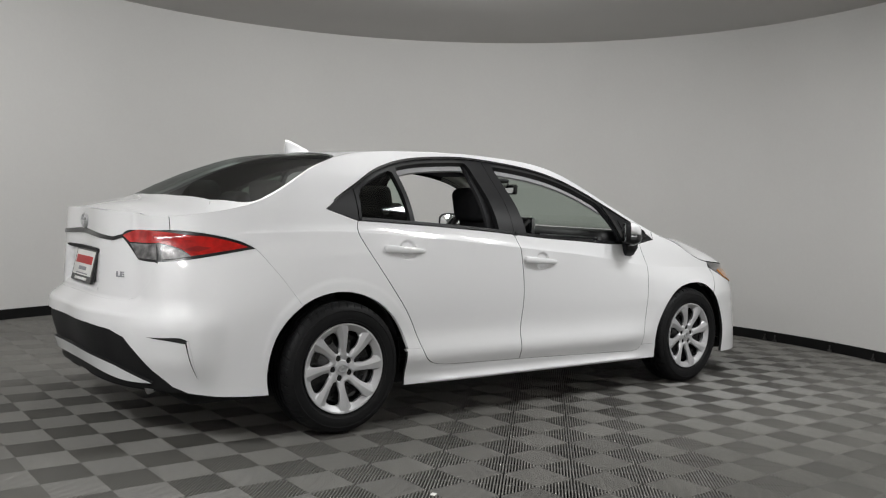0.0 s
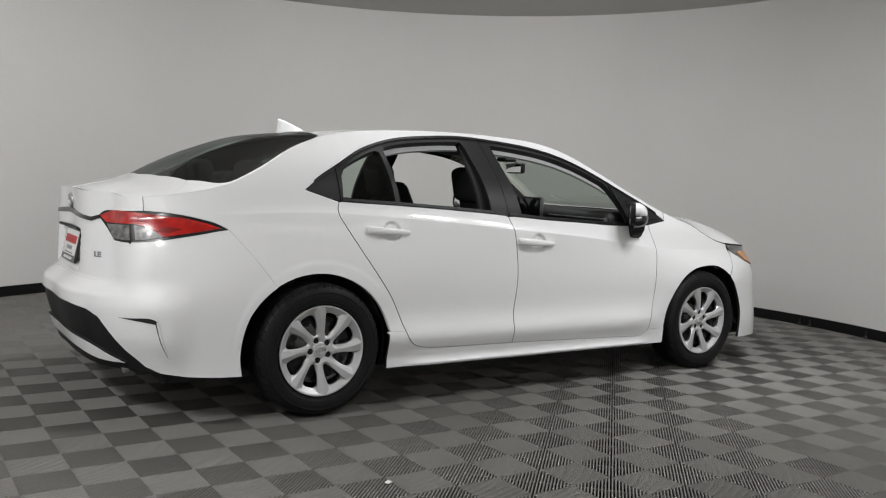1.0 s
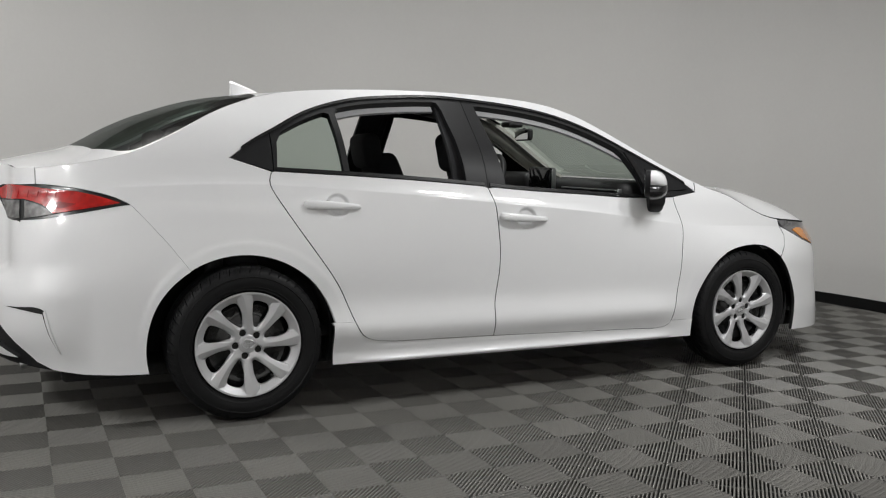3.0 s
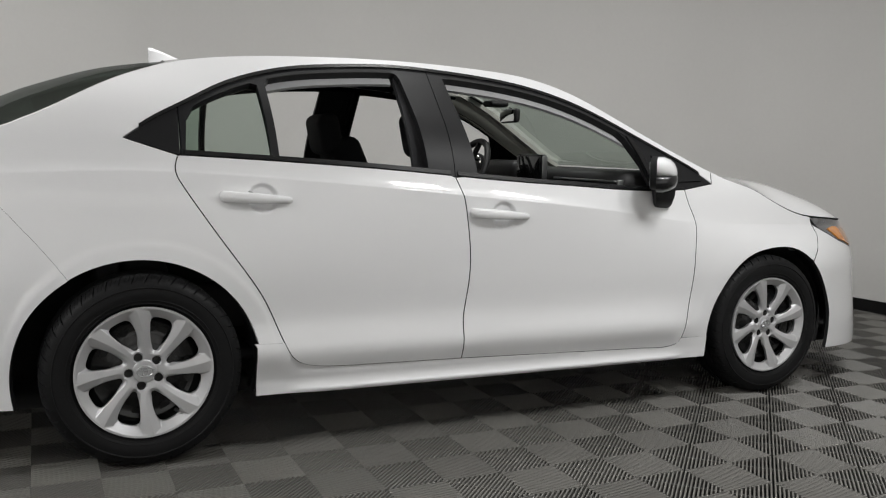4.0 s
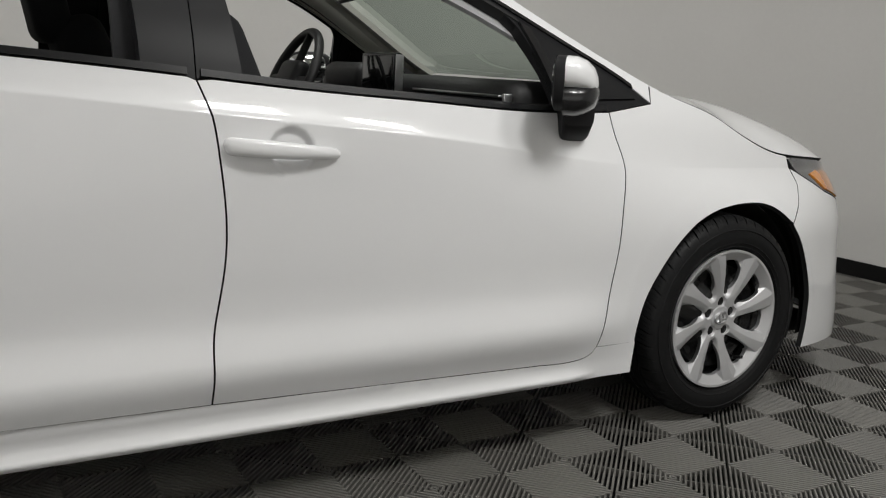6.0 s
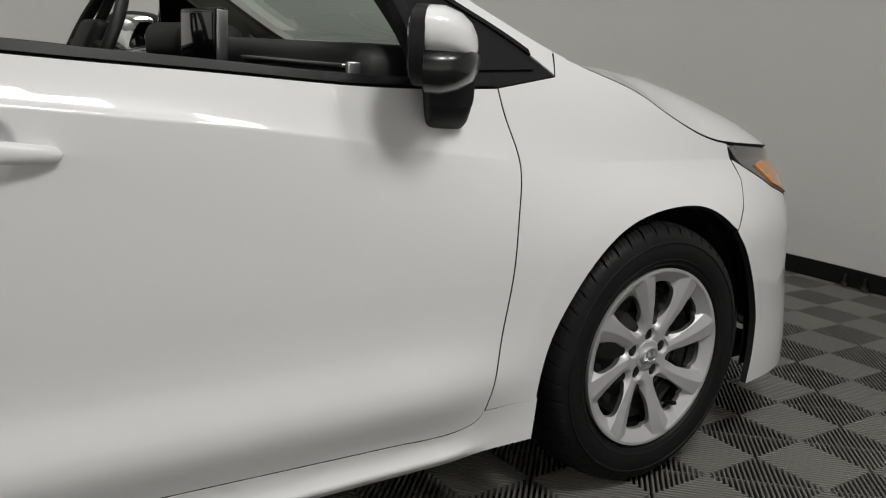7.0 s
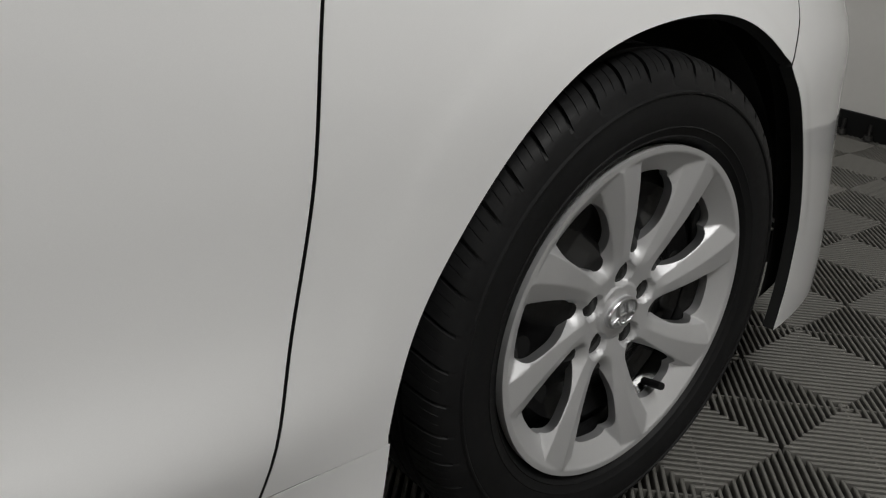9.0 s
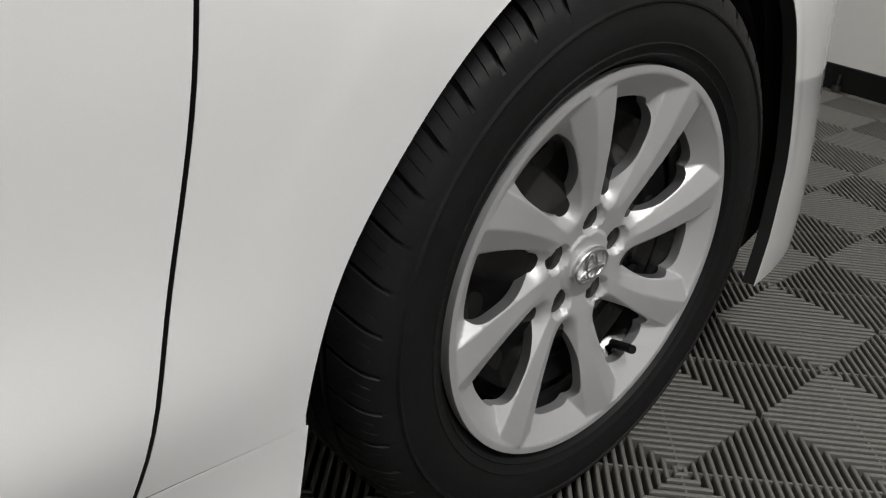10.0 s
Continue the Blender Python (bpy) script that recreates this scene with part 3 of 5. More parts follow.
def both(fn):
    """Builds a part of the right flank and its mirror image on the left."""
    fn(False)
    fn(True)


def skin_side(flip):
    body = part("quarter_panel", panel_mesh("quarter_panel", [inset(P_QUARTER, 0.0018)], flank, 0.03, 0.02, flip, rows=CREASE + FLARE), M_PAINT, car)
    panel("sill", P_SILL, sill_skin, M_PAINT, car, flip=flip, step=0.022, gap=0.0004)
    panel("front_fender", P_FENDER, flank, M_PAINT, car, flip=flip, step=0.03, gap=0.0018, rows=CREASE + FLARE)
    # dark inner shell behind the seams and arches
    shell = outline([(-1.55, 0.24), (-1.55, 1.02), (-0.8, 1.0), (-0.3, 1.03), (0.13, 1.02)], [(b, belt_at(b) - 0.018) for b in np.arange(0.15, 2.2, 0.05)], [(2.5, 0.93), (3.0, 0.77), (3.5, 0.62), (4.1, 0.56), (4.1, 0.22), (3.16, 0.215)],
                    arch(2.72, -14, 194, r=0.425), [(0.42, 0.215)], arch(0.0, -14, 194, r=0.41), [(-0.8, 0.235)])
    panel("inner_shell", shell, inner_flank, M_LINER, car, flip=flip, step=0.06, gap=0, depth=0)
    sgn = 1 if flip else -1
    for xw in WHEEL_X:
        v, f = [], []
        a = np.radians(np.linspace(-17, 197, 40))
        ys = [0.822, 0.80, 0.70, 0.52]
        for t in a:
            v += [(xw - 0.012 + (0.380 + 0.012 * (j > 0)) * math.cos(t), sgn * (y - 0.05 * (j == 0) * max(0.0, 0.45 - math.sin(t))), WHEEL_Z + (0.380 + 0.012 * (j > 0)) * math.sin(t)) for j, y in enumerate(ys)]
        k = len(ys)
        f = [(i * k + j, i * k + j + 1, (i + 1) * k + j + 1, (i + 1) * k + j) for i in range(len(a) - 1) for j in range(k - 1)]
        n = len(v)
        v.append((xw, sgn * 0.52, WHEEL_Z))
        f += [(i * k + k - 1, n, (i + 1) * k + k - 1) for i in range(len(a) - 1)]
        part("wheel_arch_liner", mesh_from("wheel_arch_liner", v, f), M_LINER, car)


both(skin_side)
panel("rear_bumper", whole(P_REAR_BUMPER, -1.62), flank, M_PAINT, car, step=0.028, gap=-0.0008, rows=FLARE)
panel("bumper_insert", whole(P_INSERT, -1.62), flank, M_PLASTIC, car, out=-0.012, depth=0, label="textured black plastic bumper insert")
panel("bumper_lip", whole(P_LIP, -1.62), flank, M_PAINT, car, out=0.006, depth=0.03, step=0.02)
panel("front_bumper", whole(P_FRONT_BUMPER, 4.2), flank, M_PAINT, car, gap=-0.0006, rows=FLARE)
panel("trunk_back", whole(P_TRUNK_BACK, -1.62), flank, M_PAINT, car, step=0.022, gap=0.0012)


def door_handle(door, x0, x1, z0, z1, flip):
    """A pull handle over a scooped cup in the door skin."""
    sgn = 1 if flip else -1
    n, k = 60, 24
    v = []
    for i in range(n + 1):
        s = i / n
        x = x0 + s * (x1 - x0)
        zc = z0 + s * (z1 - z0)
        h = 0.0195 * min(1.0, (1 - (1 - min(s / 0.07, 1)) ** 2) ** 0.5 + 0.02) * (1 - 0.42 * max(0, (s - 0.35) / 0.65) ** 1.5) * (1 - max(0, (s - 0.93) / 0.07) ** 2.5) ** 0.5
        bow = 0.034 * (math.sin(math.pi * min(max(s, 0.0), 1.0)) ** 0.42) * (1 - 0.28 * s) + 0.003
        yb = half_width(np.array([x]), np.array([zc]))[0]
        for j in range(k):
            a = 2 * math.pi * j / k
            v.append((x, sgn * (yb + bow - 0.009 + 0.011 * math.cos(a)), zc + h * math.sin(a)))
    f = [(i * k + j, i * k + (j + 1) % k, (i + 1) * k + (j + 1) % k, (i + 1) * k + j) for i in range(n) for j in range(k)]
    f += [tuple(range(k)), tuple(range(n * k, n * k + k))[::-1]]
    hb = bmesh.new()
    bv = [hb.verts.new(p) for p in v]
    for q in f:
        hb.faces.new([bv[i] for i in q])
    bmesh.ops.recalc_face_normals(hb, faces=hb.faces[:])
    for q in hb.faces:
        q.smooth = True
    part("handle", hb, M_PAINT, door)


HANDLES = {"rear": (0.243, 0.493, 0.900, 0.888), "front": (1.163, 1.422, 0.845, 0.828)}


def cup_skin(cx, cz):
    """The door skin with a scoop behind the handle."""
    def f(u, z):
        p = flank(u, z)
        r = np.hypot((u - cx) / 0.056, (z - cz + 0.001) / 0.055)
        p[:, 1] += 0.0125 * smooth01((1.0 - r) / 0.34)
        return p
    return f


def doors_side(flip):
    for which, poly in (("rear", P_REAR_DOOR), ("front", P_FRONT_DOOR)):
        x0, x1, z0, z1 = HANDLES[which]
        cx, cz = x0 + 0.148, (z0 + z1) / 2
        skin = cup_skin(cx, cz)
        door = panel(which + "_door", poly, skin, M_PAINT, car, flip=flip, gap=0.0022, step=0.028, dense=(cx, cz + 0.002, 0.075, 0.072, 0.0055), rows=CREASE)
        door_handle(door, x0, x1, z0, z1, flip)


both(doors_side)


# windows: black surround with three openings, quarter glass, pillars
def top_in(x, d):
    return (x, dlo_at(x) - d)


O_QUARTER = outline([(0.146, 1.054), (0.430, 1.040), (0.413, 1.292)], [top_in(x, 0.024) for x in np.arange(0.39, 0.17, -0.03)], [(0.154, 1.160)])
O_REAR = outline([(0.459, 1.037), (1.010, 1.008), (1.004, 1.20), (0.992, 1.352), (0.980, 1.374)], [top_in(x, 0.020) for x in np.arange(0.95, 0.45, -0.04)], [(0.444, 1.300)])
O_FRONT = outline([(1.216, 0.992), (1.60, 0.970), (2.062, 0.953), (2.045, 1.05), (2.012, 1.158)], [top_in(x, 0.020) for x in np.arange(1.98, 1.22, -0.04)], [(1.190, 1.368)])
SPLIT = [(1.118, 0.978), (1.122, 1.15), (1.125, dlo_at(1.125))]
P_FRAME_REAR = outline([(b, belt_at(b)) for b in np.arange(0.13, 1.11, 0.05)], SPLIT, [(x, dlo_at(x)) for x in np.arange(1.11, 0.135, -0.03)], [(0.1285, dlo_at(0.1285))])
P_FRAME_FRONT = outline([(b, belt_at(b)) for b in np.arange(1.13, 2.24, 0.05)], [(2.248, 0.939), (2.43, 0.966)], [(x, dlo_at(x)) for x in np.arange(2.40, 1.138, -0.03)], SPLIT[::-1])
P_SAIL_REAR = outline([(-0.05, 1.090), (0.127, 1.037)], [(x, dlo_at(x)) for x in np.arange(0.127, -0.04, -0.03)])


def windows_side(flip):
    sgn = 1 if flip else -1
    wr = panel("rear_window_frame", P_FRAME_REAR, flank, M_BLACKTRIM, car, holes=[O_QUARTER, O_REAR], flip=flip, step=0.03, gap=0.0015, depth=0.03, out=-0.001, label="satin black window frame and pillar")
    wf = panel("front_window_frame", P_FRAME_FRONT, flank, M_BLACKTRIM, car, holes=[O_FRONT], flip=flip, step=0.03, gap=0.0015, depth=0.03, out=-0.001, label="satin black window frame and pillar")
    panel("rear_sail_trim", P_SAIL_REAR, flank, M_BLACKTRIM, car, flip=flip, gap=0.0015, depth=0.02, out=-0.001)
    g = panel("quarter_glass", O_QUARTER, flank, M_GLASS, wr, flip=flip, gap=-0.004, depth=0, out=-0.014, label="green tinted fixed quarter glass")
    g.visible_shadow = False
    # belt mouldings, proud of the skin
    for w, x0, x1 in ((wr, 0.14, 1.110), (wf, 1.128, 2.25)):
        xs = np.arange(x0, x1, 0.03)
        b = outline([(x, belt_at(x) + 0.002) for x in xs], [(x, belt_at(x) + 0.017) for x in xs[::-1]])
        panel("belt_moulding", b, flank, M_GLOSSBLACK, w, flip=flip, gap=0, depth=0.02, out=0.004, step=0.02)
    # white inner roof frames under the upper seals, their shade coloured in as silver grey
    for w, x0, x1 in ((wr, 0.455, 0.985), (wf, 1.215, 2.05)):
        xs = np.arange(x0, x1, 0.03)
        b = outline([(x, dlo_at(x) - 0.018) for x in xs], [(x, dlo_at(x) - 0.046) for x in xs[::-1]])
        if not flip:
            panel("inner_door_frame", b, flank, M_SILVER, w, flip=flip, gap=0, depth=0.012, out=-0.030, step=0.02, label="silver grey inner door frame")
        b = outline([(x, dlo_at(x) - 0.012) for x in xs], [(x, dlo_at(x) - 0.023) for x in xs[::-1]])
        panel("window_seal", b, flank, M_GAP, w, flip=flip, gap=0, depth=0.03, out=0.0015, step=0.02)
    # drip moulding along the roof rail
    xs = np.arange(0.0, 2.38, 0.03)
    b = outline([(x, dlo_at(x) - 0.002) for x in xs], [(x, dlo_at(x) + 0.010) for x in xs[::-1]])
    panel("drip_moulding", b, flank, M_GLOSSBLACK, car, flip=flip, gap=0, depth=0.012, out=0.004, step=0.02)
    # front sail: raised triangle
    tri = outline([(2.105, 0.962), (2.365, 0.972), (2.385, 0.985), (2.15, 1.098), (2.11, 1.088)])
    panel("sail_panel", tri, flank, M_BLACKTRIM, wf, flip=flip, gap=0.004, depth=0.012, out=0.006, step=0.02)
    bar = outline([(2.055, 0.955), (2.085, 0.955), (2.052, 1.150), (2.022, 1.166)])
    panel("sail_bar", bar, flank, M_GLOSSBLACK, wf, flip=flip, gap=0, depth=0.02, out=0.008, step=0.02)
    # dark lining inside the roof rail and rear pillar
    xs = np.arange(-0.30, 1.62, 0.05)
    lining = outline([(x, max(float(dlo_at(x)) if x > -0.05 else 1.03, 1.03) - 0.012) for x in xs], [(x, float(EDGE_Z(x)) - 0.02) for x in xs[::-1]])
    panel("pillar_lining", lining, inner_flank, M_CLOTH, car, flip=flip, gap=0, depth=0, step=0.05)


both(windows_side)


def lining_skin(u, z):
    p = flank(u, z)
    p[:, 1] *= 0.94
    return p


def screen_lining(flip):
    xs = np.arange(1.60, 2.36, 0.04)
    poly = outline([(x, float(dlo_at(x)) - 0.035) for x in xs], [(x, float(EDGE_Z(x)) - 0.004) for x in xs[::-1]])
    panel("screen_pillar_lining", poly, lining_skin, M_PILLAR, car, flip=flip, gap=0, depth=0, step=0.04, label="light grey inner windscreen pillar")


both(screen_lining)


# upper skin: roof, boot lid, bonnet, screens
def rim(xs, shrink=0.0, side=-1):
    xs = np.array(xs, float)
    return np.c_[xs, side * (edge_y(xs) - shrink)]


def top_panel(name, right, mat, shrink=0.0, gap=0.0, label="", step=0.035, depth=0.015, out=0.0):
    """right: the right-hand half of the outline, from one end on the middle line to the other."""
    right = np.array(right, float)
    poly = outline(right, (right * (1, -1))[::-1], step=0.02)
    return panel(name, poly, top_skin, mat, car, gap=gap, step=step, depth=depth, out=out, label=label)


GLASS_R = curve([(-0.525, -0.655), (-0.485, -0.710), (-0.43, -0.738), (-0.35, -0.731), (-0.25, -0.704), (-0.15, -0.664), (-0.02, -0.6105), (0.075, -0.577), (0.107, -0.545), (0.112, -0.50)], 0.03)
top_panel("roof", np.concatenate([[(0.13, 0.0), (0.125, -0.3), (0.112, -0.50)], GLASS_R[::-1][1:6], rim(np.arange(0.06, 1.652, 0.015)), [(1.637, -0.412), (1.637, -0.36), (1.655, -0.2), (1.665, 0.0)]]), M_PAINT, depth=0.003)
top_panel("rear_window", np.concatenate([[(-0.655, 0.0), (-0.635, -0.3), (-0.577, -0.575)], GLASS_R, [(0.125, -0.3), (0.13, 0.0)]]), M_GLASSDARK, gap=-0.004, out=-0.004, depth=0, label="dark green tinted rear window").visible_shadow = False
LID_SIDE = np.array([(-0.577, -0.575), (-0.60, -0.622), (-0.635, -0.655), (-0.69, 0.012 - float(edge_y(-0.69))), (-0.75, 0.004 - float(edge_y(-0.75))), tail[0]])
for sg in (-1, 1):
    side_r = np.concatenate([GLASS_R[:-5], rim(np.arange(0.06, tail[0][0], -0.015)), LID_SIDE[::-1]])
    side_r = side_r * (1, 1) if sg < 0 else side_r * (1, -1)
    panel("rear_pillar_skin", outline(side_r), top_skin, M_PAINT, car, gap=0.0, step=0.02, depth=0.006)
top_panel("trunk_lid", np.concatenate([[(-0.655, 0.0), (-0.635, -0.3)], LID_SIDE, tail[1:]]), M_PAINT, gap=0.0015, depth=0.003)
top_panel("windscreen", np.concatenate([[(1.665, 0.0), (1.655, -0.2), (1.637, -0.36), (1.637, -0.412)], rim(np.arange(1.70, 2.44, 0.05), 0.045), [(2.46, -0.62), (2.54, -0.3), (2.56, 0.0)]]), M_GLASS, depth=0, out=-0.003, label="green tinted windscreen").visible_shadow = False
for sg in (-1, 1):
    ap = np.concatenate([rim(np.arange(1.647, 2.50, 0.015)), [(2.50, -0.66)], rim(np.arange(2.44, 1.66, -0.05), 0.045), [(1.637, -0.4125)]])
    panel("windscreen_pillar", outline(ap if sg < 0 else ap * (1, -1)), top_skin, M_PAINT, car, gap=0, step=0.03, depth=0.004)
top_panel("cowl_cover", np.concatenate([[(2.56, 0.0), (2.54, -0.3), (2.46, -0.62), (2.52, -0.67), (2.62, -0.58), (2.665, -0.3), (2.675, 0.0)]]), M_PLASTIC, out=-0.012)
top_panel("bonnet", np.concatenate([[(2.64, 0.0), (2.63, -0.3), (2.58, -0.58), (2.52, -0.70)], rim(np.arange(2.54, 3.46, 0.012), 0.001), [(3.52, -0.45), (3.58, -0.2), (3.59, 0.0)]]), M_PAINT, gap=0.002, step=0.022)
# ---------------------------------------------------------------- wheels
COVER_R, SPOKES, PHASE, LUG0 = 0.2225, 8, math.radians(-2), 114


def tyre_mesh():
    """Tyre with sidewall rings and cut tread; axis y, outer face at -y."""
    prof = [(0.216, 0.084), (0.2215, 0.0905), (0.225, 0.0965), (0.2262, 0.0985), (0.2275, 0.0975), (0.236, 0.1005), (0.2372, 0.1015), (0.2385, 0.1005), (0.250, 0.1030), (0.262, 0.1035), (0.2740, 0.1020), (0.2755, 0.1038), (0.2775, 0.1040), (0.2790, 0.1010),
            (0.286, 0.0985), (0.293, 0.0955), (0.299, 0.0915), (0.3042, 0.0862), (0.3085, 0.0790), (0.3115, 0.0705), (0.3135, 0.0620), (0.3145, 0.0530), (0.3150, 0.0505), (0.3080, 0.0495), (0.3080, 0.0435), (0.3158, 0.0425), (0.3160, 0.0205),
            (0.3090, 0.0195), (0.3090, 0.0135), (0.3160, 0.0125), (0.3160, 0.0)]
    groove = {15: 0.0010, 16: 0.0042, 17: 0.0062, 18: 0.0066, 19: 0.0066, 20: 0.0062, 21: 0.0055, 22: 0.005}
    sipe = {17: 0.0016, 18: 0.0020, 19: 0.0020, 20: 0.0020}
    ring = [(r, -o, i) for i, (r, o) in enumerate(prof)] + [(r, o, i) for i, (r, o) in enumerate(prof)][::-1][1:]
    blocks = 46
    # angles inside one block: a lateral groove, then two fine cuts
    steps = [0.0, 0.015, 0.115, 0.130, 0.20, 0.38, 0.387, 0.400, 0.407, 0.55, 0.68, 0.687, 0.700, 0.707, 0.85]
    k, sub = len(ring), len(steps)
    seg = blocks * sub
    v, f = [], []
    for i in range(seg):
        j = i % sub
        t = 2 * math.pi * (i // sub + steps[j]) / blocks
        for r, o, e in ring:
            if j in (1, 2):
                r -= groove.get(e, 0)
            elif j in (6, 7, 11, 12):
                r -= sipe.get(e, 0)
            # the cuts bend backwards over the shoulder
            s = (abs(o) - 0.05) / 0.05 if e >= 14 else 0.0
            tw = (0.045 * s + 0.055 * max(s - 0.35, 0) ** 2) * (1 if e >= 14 else 0)
            v.append((r * math.cos(t + tw), o, r * math.sin(t + tw)))
    for i in range(seg):
        n = (i + 1) % seg
        for j in range(k - 1):
            f.append((i * k + j, n * k + j, n * k + j + 1, i * k + j + 1))
    me = mesh_from("tyre", v, f)
    me.set_sharp_from_angle(angle=0.45)
    return me


def ring_mesh(name, prof, seg=128, sharp=0.6):
    v, f = lathe(prof, seg)
    me = mesh_from(name, v, f)
    me.set_sharp_from_angle(angle=sharp)
    return me


TWIST = 0.15


def across_spoke(x, z):
    """Metres across the nearest spoke from its middle line, and the radius."""
    r = np.hypot(x, z)
    a = np.arctan2(z, x) - PHASE - TWIST * np.clip((r - 0.05) / 0.17, 0, 1)
    s = 2 * np.pi / SPOKES
    return (np.mod(a + s / 2, s) - s / 2) * r, r


def spoke_half(r):
    return 0.0135 + 0.0225 * np.clip((r - 0.07) / 0.15, 0, 1.1) ** 1.3


def lug_place(i):
    b = math.radians(LUG0 + 72 * i)
    return 0.0525 * math.cos(b), 0.0525 * math.sin(b)


def cover_skin(x, z):
    """The wheel cover's outer face; x, z are in its plane."""
    w, r = across_spoke(x, z)
    hw = spoke_half(r)
    t = np.clip((r - 0.04) / 0.18, 0, 1)
    dish = -0.026 * (1 - t) ** 1.3
    reach = smooth01((r - 0.060) / 0.030)
    # two flat facets meet in a ridge along each spoke; the facet on the trailing side falls away more
    e = 0.0005
    ridge = 0.10 * hw
    over = e * np.logaddexp(0, (w - ridge) / e)
    under = e * np.logaddexp(0, (ridge - w) / e)
    face = -0.13 * under - 0.36 * over
    side = 0.0004 * np.logaddexp(0, (np.abs(w) - hw) / 0.0004)
    wall = -1.3 * side
    # scoops between the spokes rise from the openings to the rim's edge
    scoop = -0.0225 + 0.58 * np.clip(r - 0.1790, 0, 0.036)
    body = 0.0007 * np.logaddexp((face + wall) / 0.0007, scoop / 0.0007)
    flush = smooth01((r - 0.2115) / 0.006)
    body = body * (1 - flush) - 0.0012 * flush
    hub = 0.003 * smooth01((0.040 - r) / 0.004)
    lug = 0.0
    for i in range(5):
        lx, lz = lug_place(i)
        lug = lug - 0.009 * smooth01((0.0185 - np.hypot(x - lx, z - lz)) / 0.004)
    return np.stack([x, -(0.004 + dish + body * reach + hub + lug), z], 1)


def cover_hole(i):
    """Opening between two spokes: round near the hub, square at the rim."""
    s = 2 * math.pi / SPOKES
    pts = []
    for q in np.linspace(0, 1, 130, endpoint=False):
        a = 2 * math.pi * q
        ca, sa = math.cos(a), math.sin(a)
        rr = 0.1345 + 0.0535 * math.copysign(abs(ca) ** (0.45 if ca > 0 else 1.0), ca)
        turn = TWIST * min(max((rr - 0.05) / 0.17, 0), 1)
        free = (math.pi / SPOKES) * rr - float(spoke_half(rr)) - 0.0008
        off = max(free, 0.003) * math.copysign(abs(sa) ** (0.5 if ca > 0 else 0.85), sa)
        ang = (i + 0.5) * s + PHASE + turn + off / rr
        pts.append((rr * math.cos(ang), rr * math.sin(ang)))
    return np.array(pts)


def disc(r, n=160):
    a = np.linspace(0, 2 * np.pi, n, endpoint=False)
    return np.c_[r * np.cos(a), r * np.sin(a)]


def spoke_rows():
    """Lines along the spokes' edges and ridges."""
    rows = []
    r = np.arange(0.060, 0.2225, 0.0026)
    turn = PHASE + TWIST * np.clip((r - 0.05) / 0.17, 0, 1)
    ring_a = np.linspace(0, 2 * math.pi, 260, endpoint=False)
    for ring_r in (0.2110, 0.2145, 0.2185):
        rows.append(np.c_[ring_r * np.cos(ring_a), ring_r * np.sin(ring_a)])
    for i in range(SPOKES):
        for k, d in ((1, -0.0004), (-1, -0.0004), (1, 0.0022), (-1, 0.0022), (0.10, 0.0)):
            a = turn + 2 * math.pi * i / SPOKES + (k * spoke_half(r) + math.copysign(d, k)) / r
            rows.append(np.c_[r * np.cos(a), r * np.sin(a)])
    return rows


def flat_panel(name, polys, surf, step, depth, rows=()):
    """A pressed sheet whose outer side looks along -y."""
    uv, tri = sheet(polys, step, None, rows)
    e = 0.0006

    def nrm(q):
        du = surf(q[:, 0] + e, q[:, 1]) - surf(q[:, 0] - e, q[:, 1])
        dv = surf(q[:, 0], q[:, 1] + e) - surf(q[:, 0], q[:, 1] - e)
        n = np.cross(du, dv)
        n /= np.linalg.norm(n, axis=1)[:, None]
        return n * np.where(n[:, 1] > 0, -1, 1)[:, None]
    p, n = surf(uv[:, 0], uv[:, 1]), nrm(uv)
    fn = np.cross(p[tri[:, 1]] - p[tri[:, 0]], p[tri[:, 2]] - p[tri[:, 0]])
    bad = np.sum(fn * n[tri].mean(1), 1) < 0
    tri[bad] = tri[bad][:, ::-1]
    verts, faces, corner = weld_rim(p, n, tri, lambda k: np.array((0, depth, 0)))
    return mesh_from(name, verts, faces, corner)


def lug_hole(i):
    lx, lz = lug_place(i)
    return np.array([(lx + 0.0138 * math.cos(a), lz + 0.0138 * math.sin(a)) for a in np.linspace(0, 2 * math.pi, 24, endpoint=False)])


ME_TYRE = tyre_mesh()
ME_COVER = flat_panel("wheel_cover", [disc(COVER_R)] + [cover_hole(i) for i in range(SPOKES)] + [lug_hole(i) for i in range(5)], cover_skin, 0.0030, 0.012, spoke_rows())
ME_RIM = ring_mesh("rim", [(0.196, 0.10), (0.190, 0.02), (0.193, -0.06), (0.205, -0.078), (0.214, -0.080), (0.2205, -0.086), (0.2212, -0.088), (0.214, -0.082), (0.200, -0.082), (0.188, -0.060), (0.180, -0.045)])
ME_DISC = ring_mesh("steel_disc", [(0.190, -0.030), (0.176, -0.046), (0.160, -0.054), (0.140, -0.046), (0.118, -0.050), (0.100, -0.060), (0.080, -0.066), (0.050, -0.066), (0.0, -0.066)])
bm = bmesh.new()
bmesh.ops.create_cone(bm, cap_ends=True, segments=20, radius1=0.017, radius2=0.017, depth=0.002)
bmesh.ops.transform(bm, matrix=pose(0, 0, 0, 90), verts=bm.verts[:])
ME_VENT = bpy.data.meshes.new("vent_hole")
bm.to_mesh(ME_VENT)
bm.free()


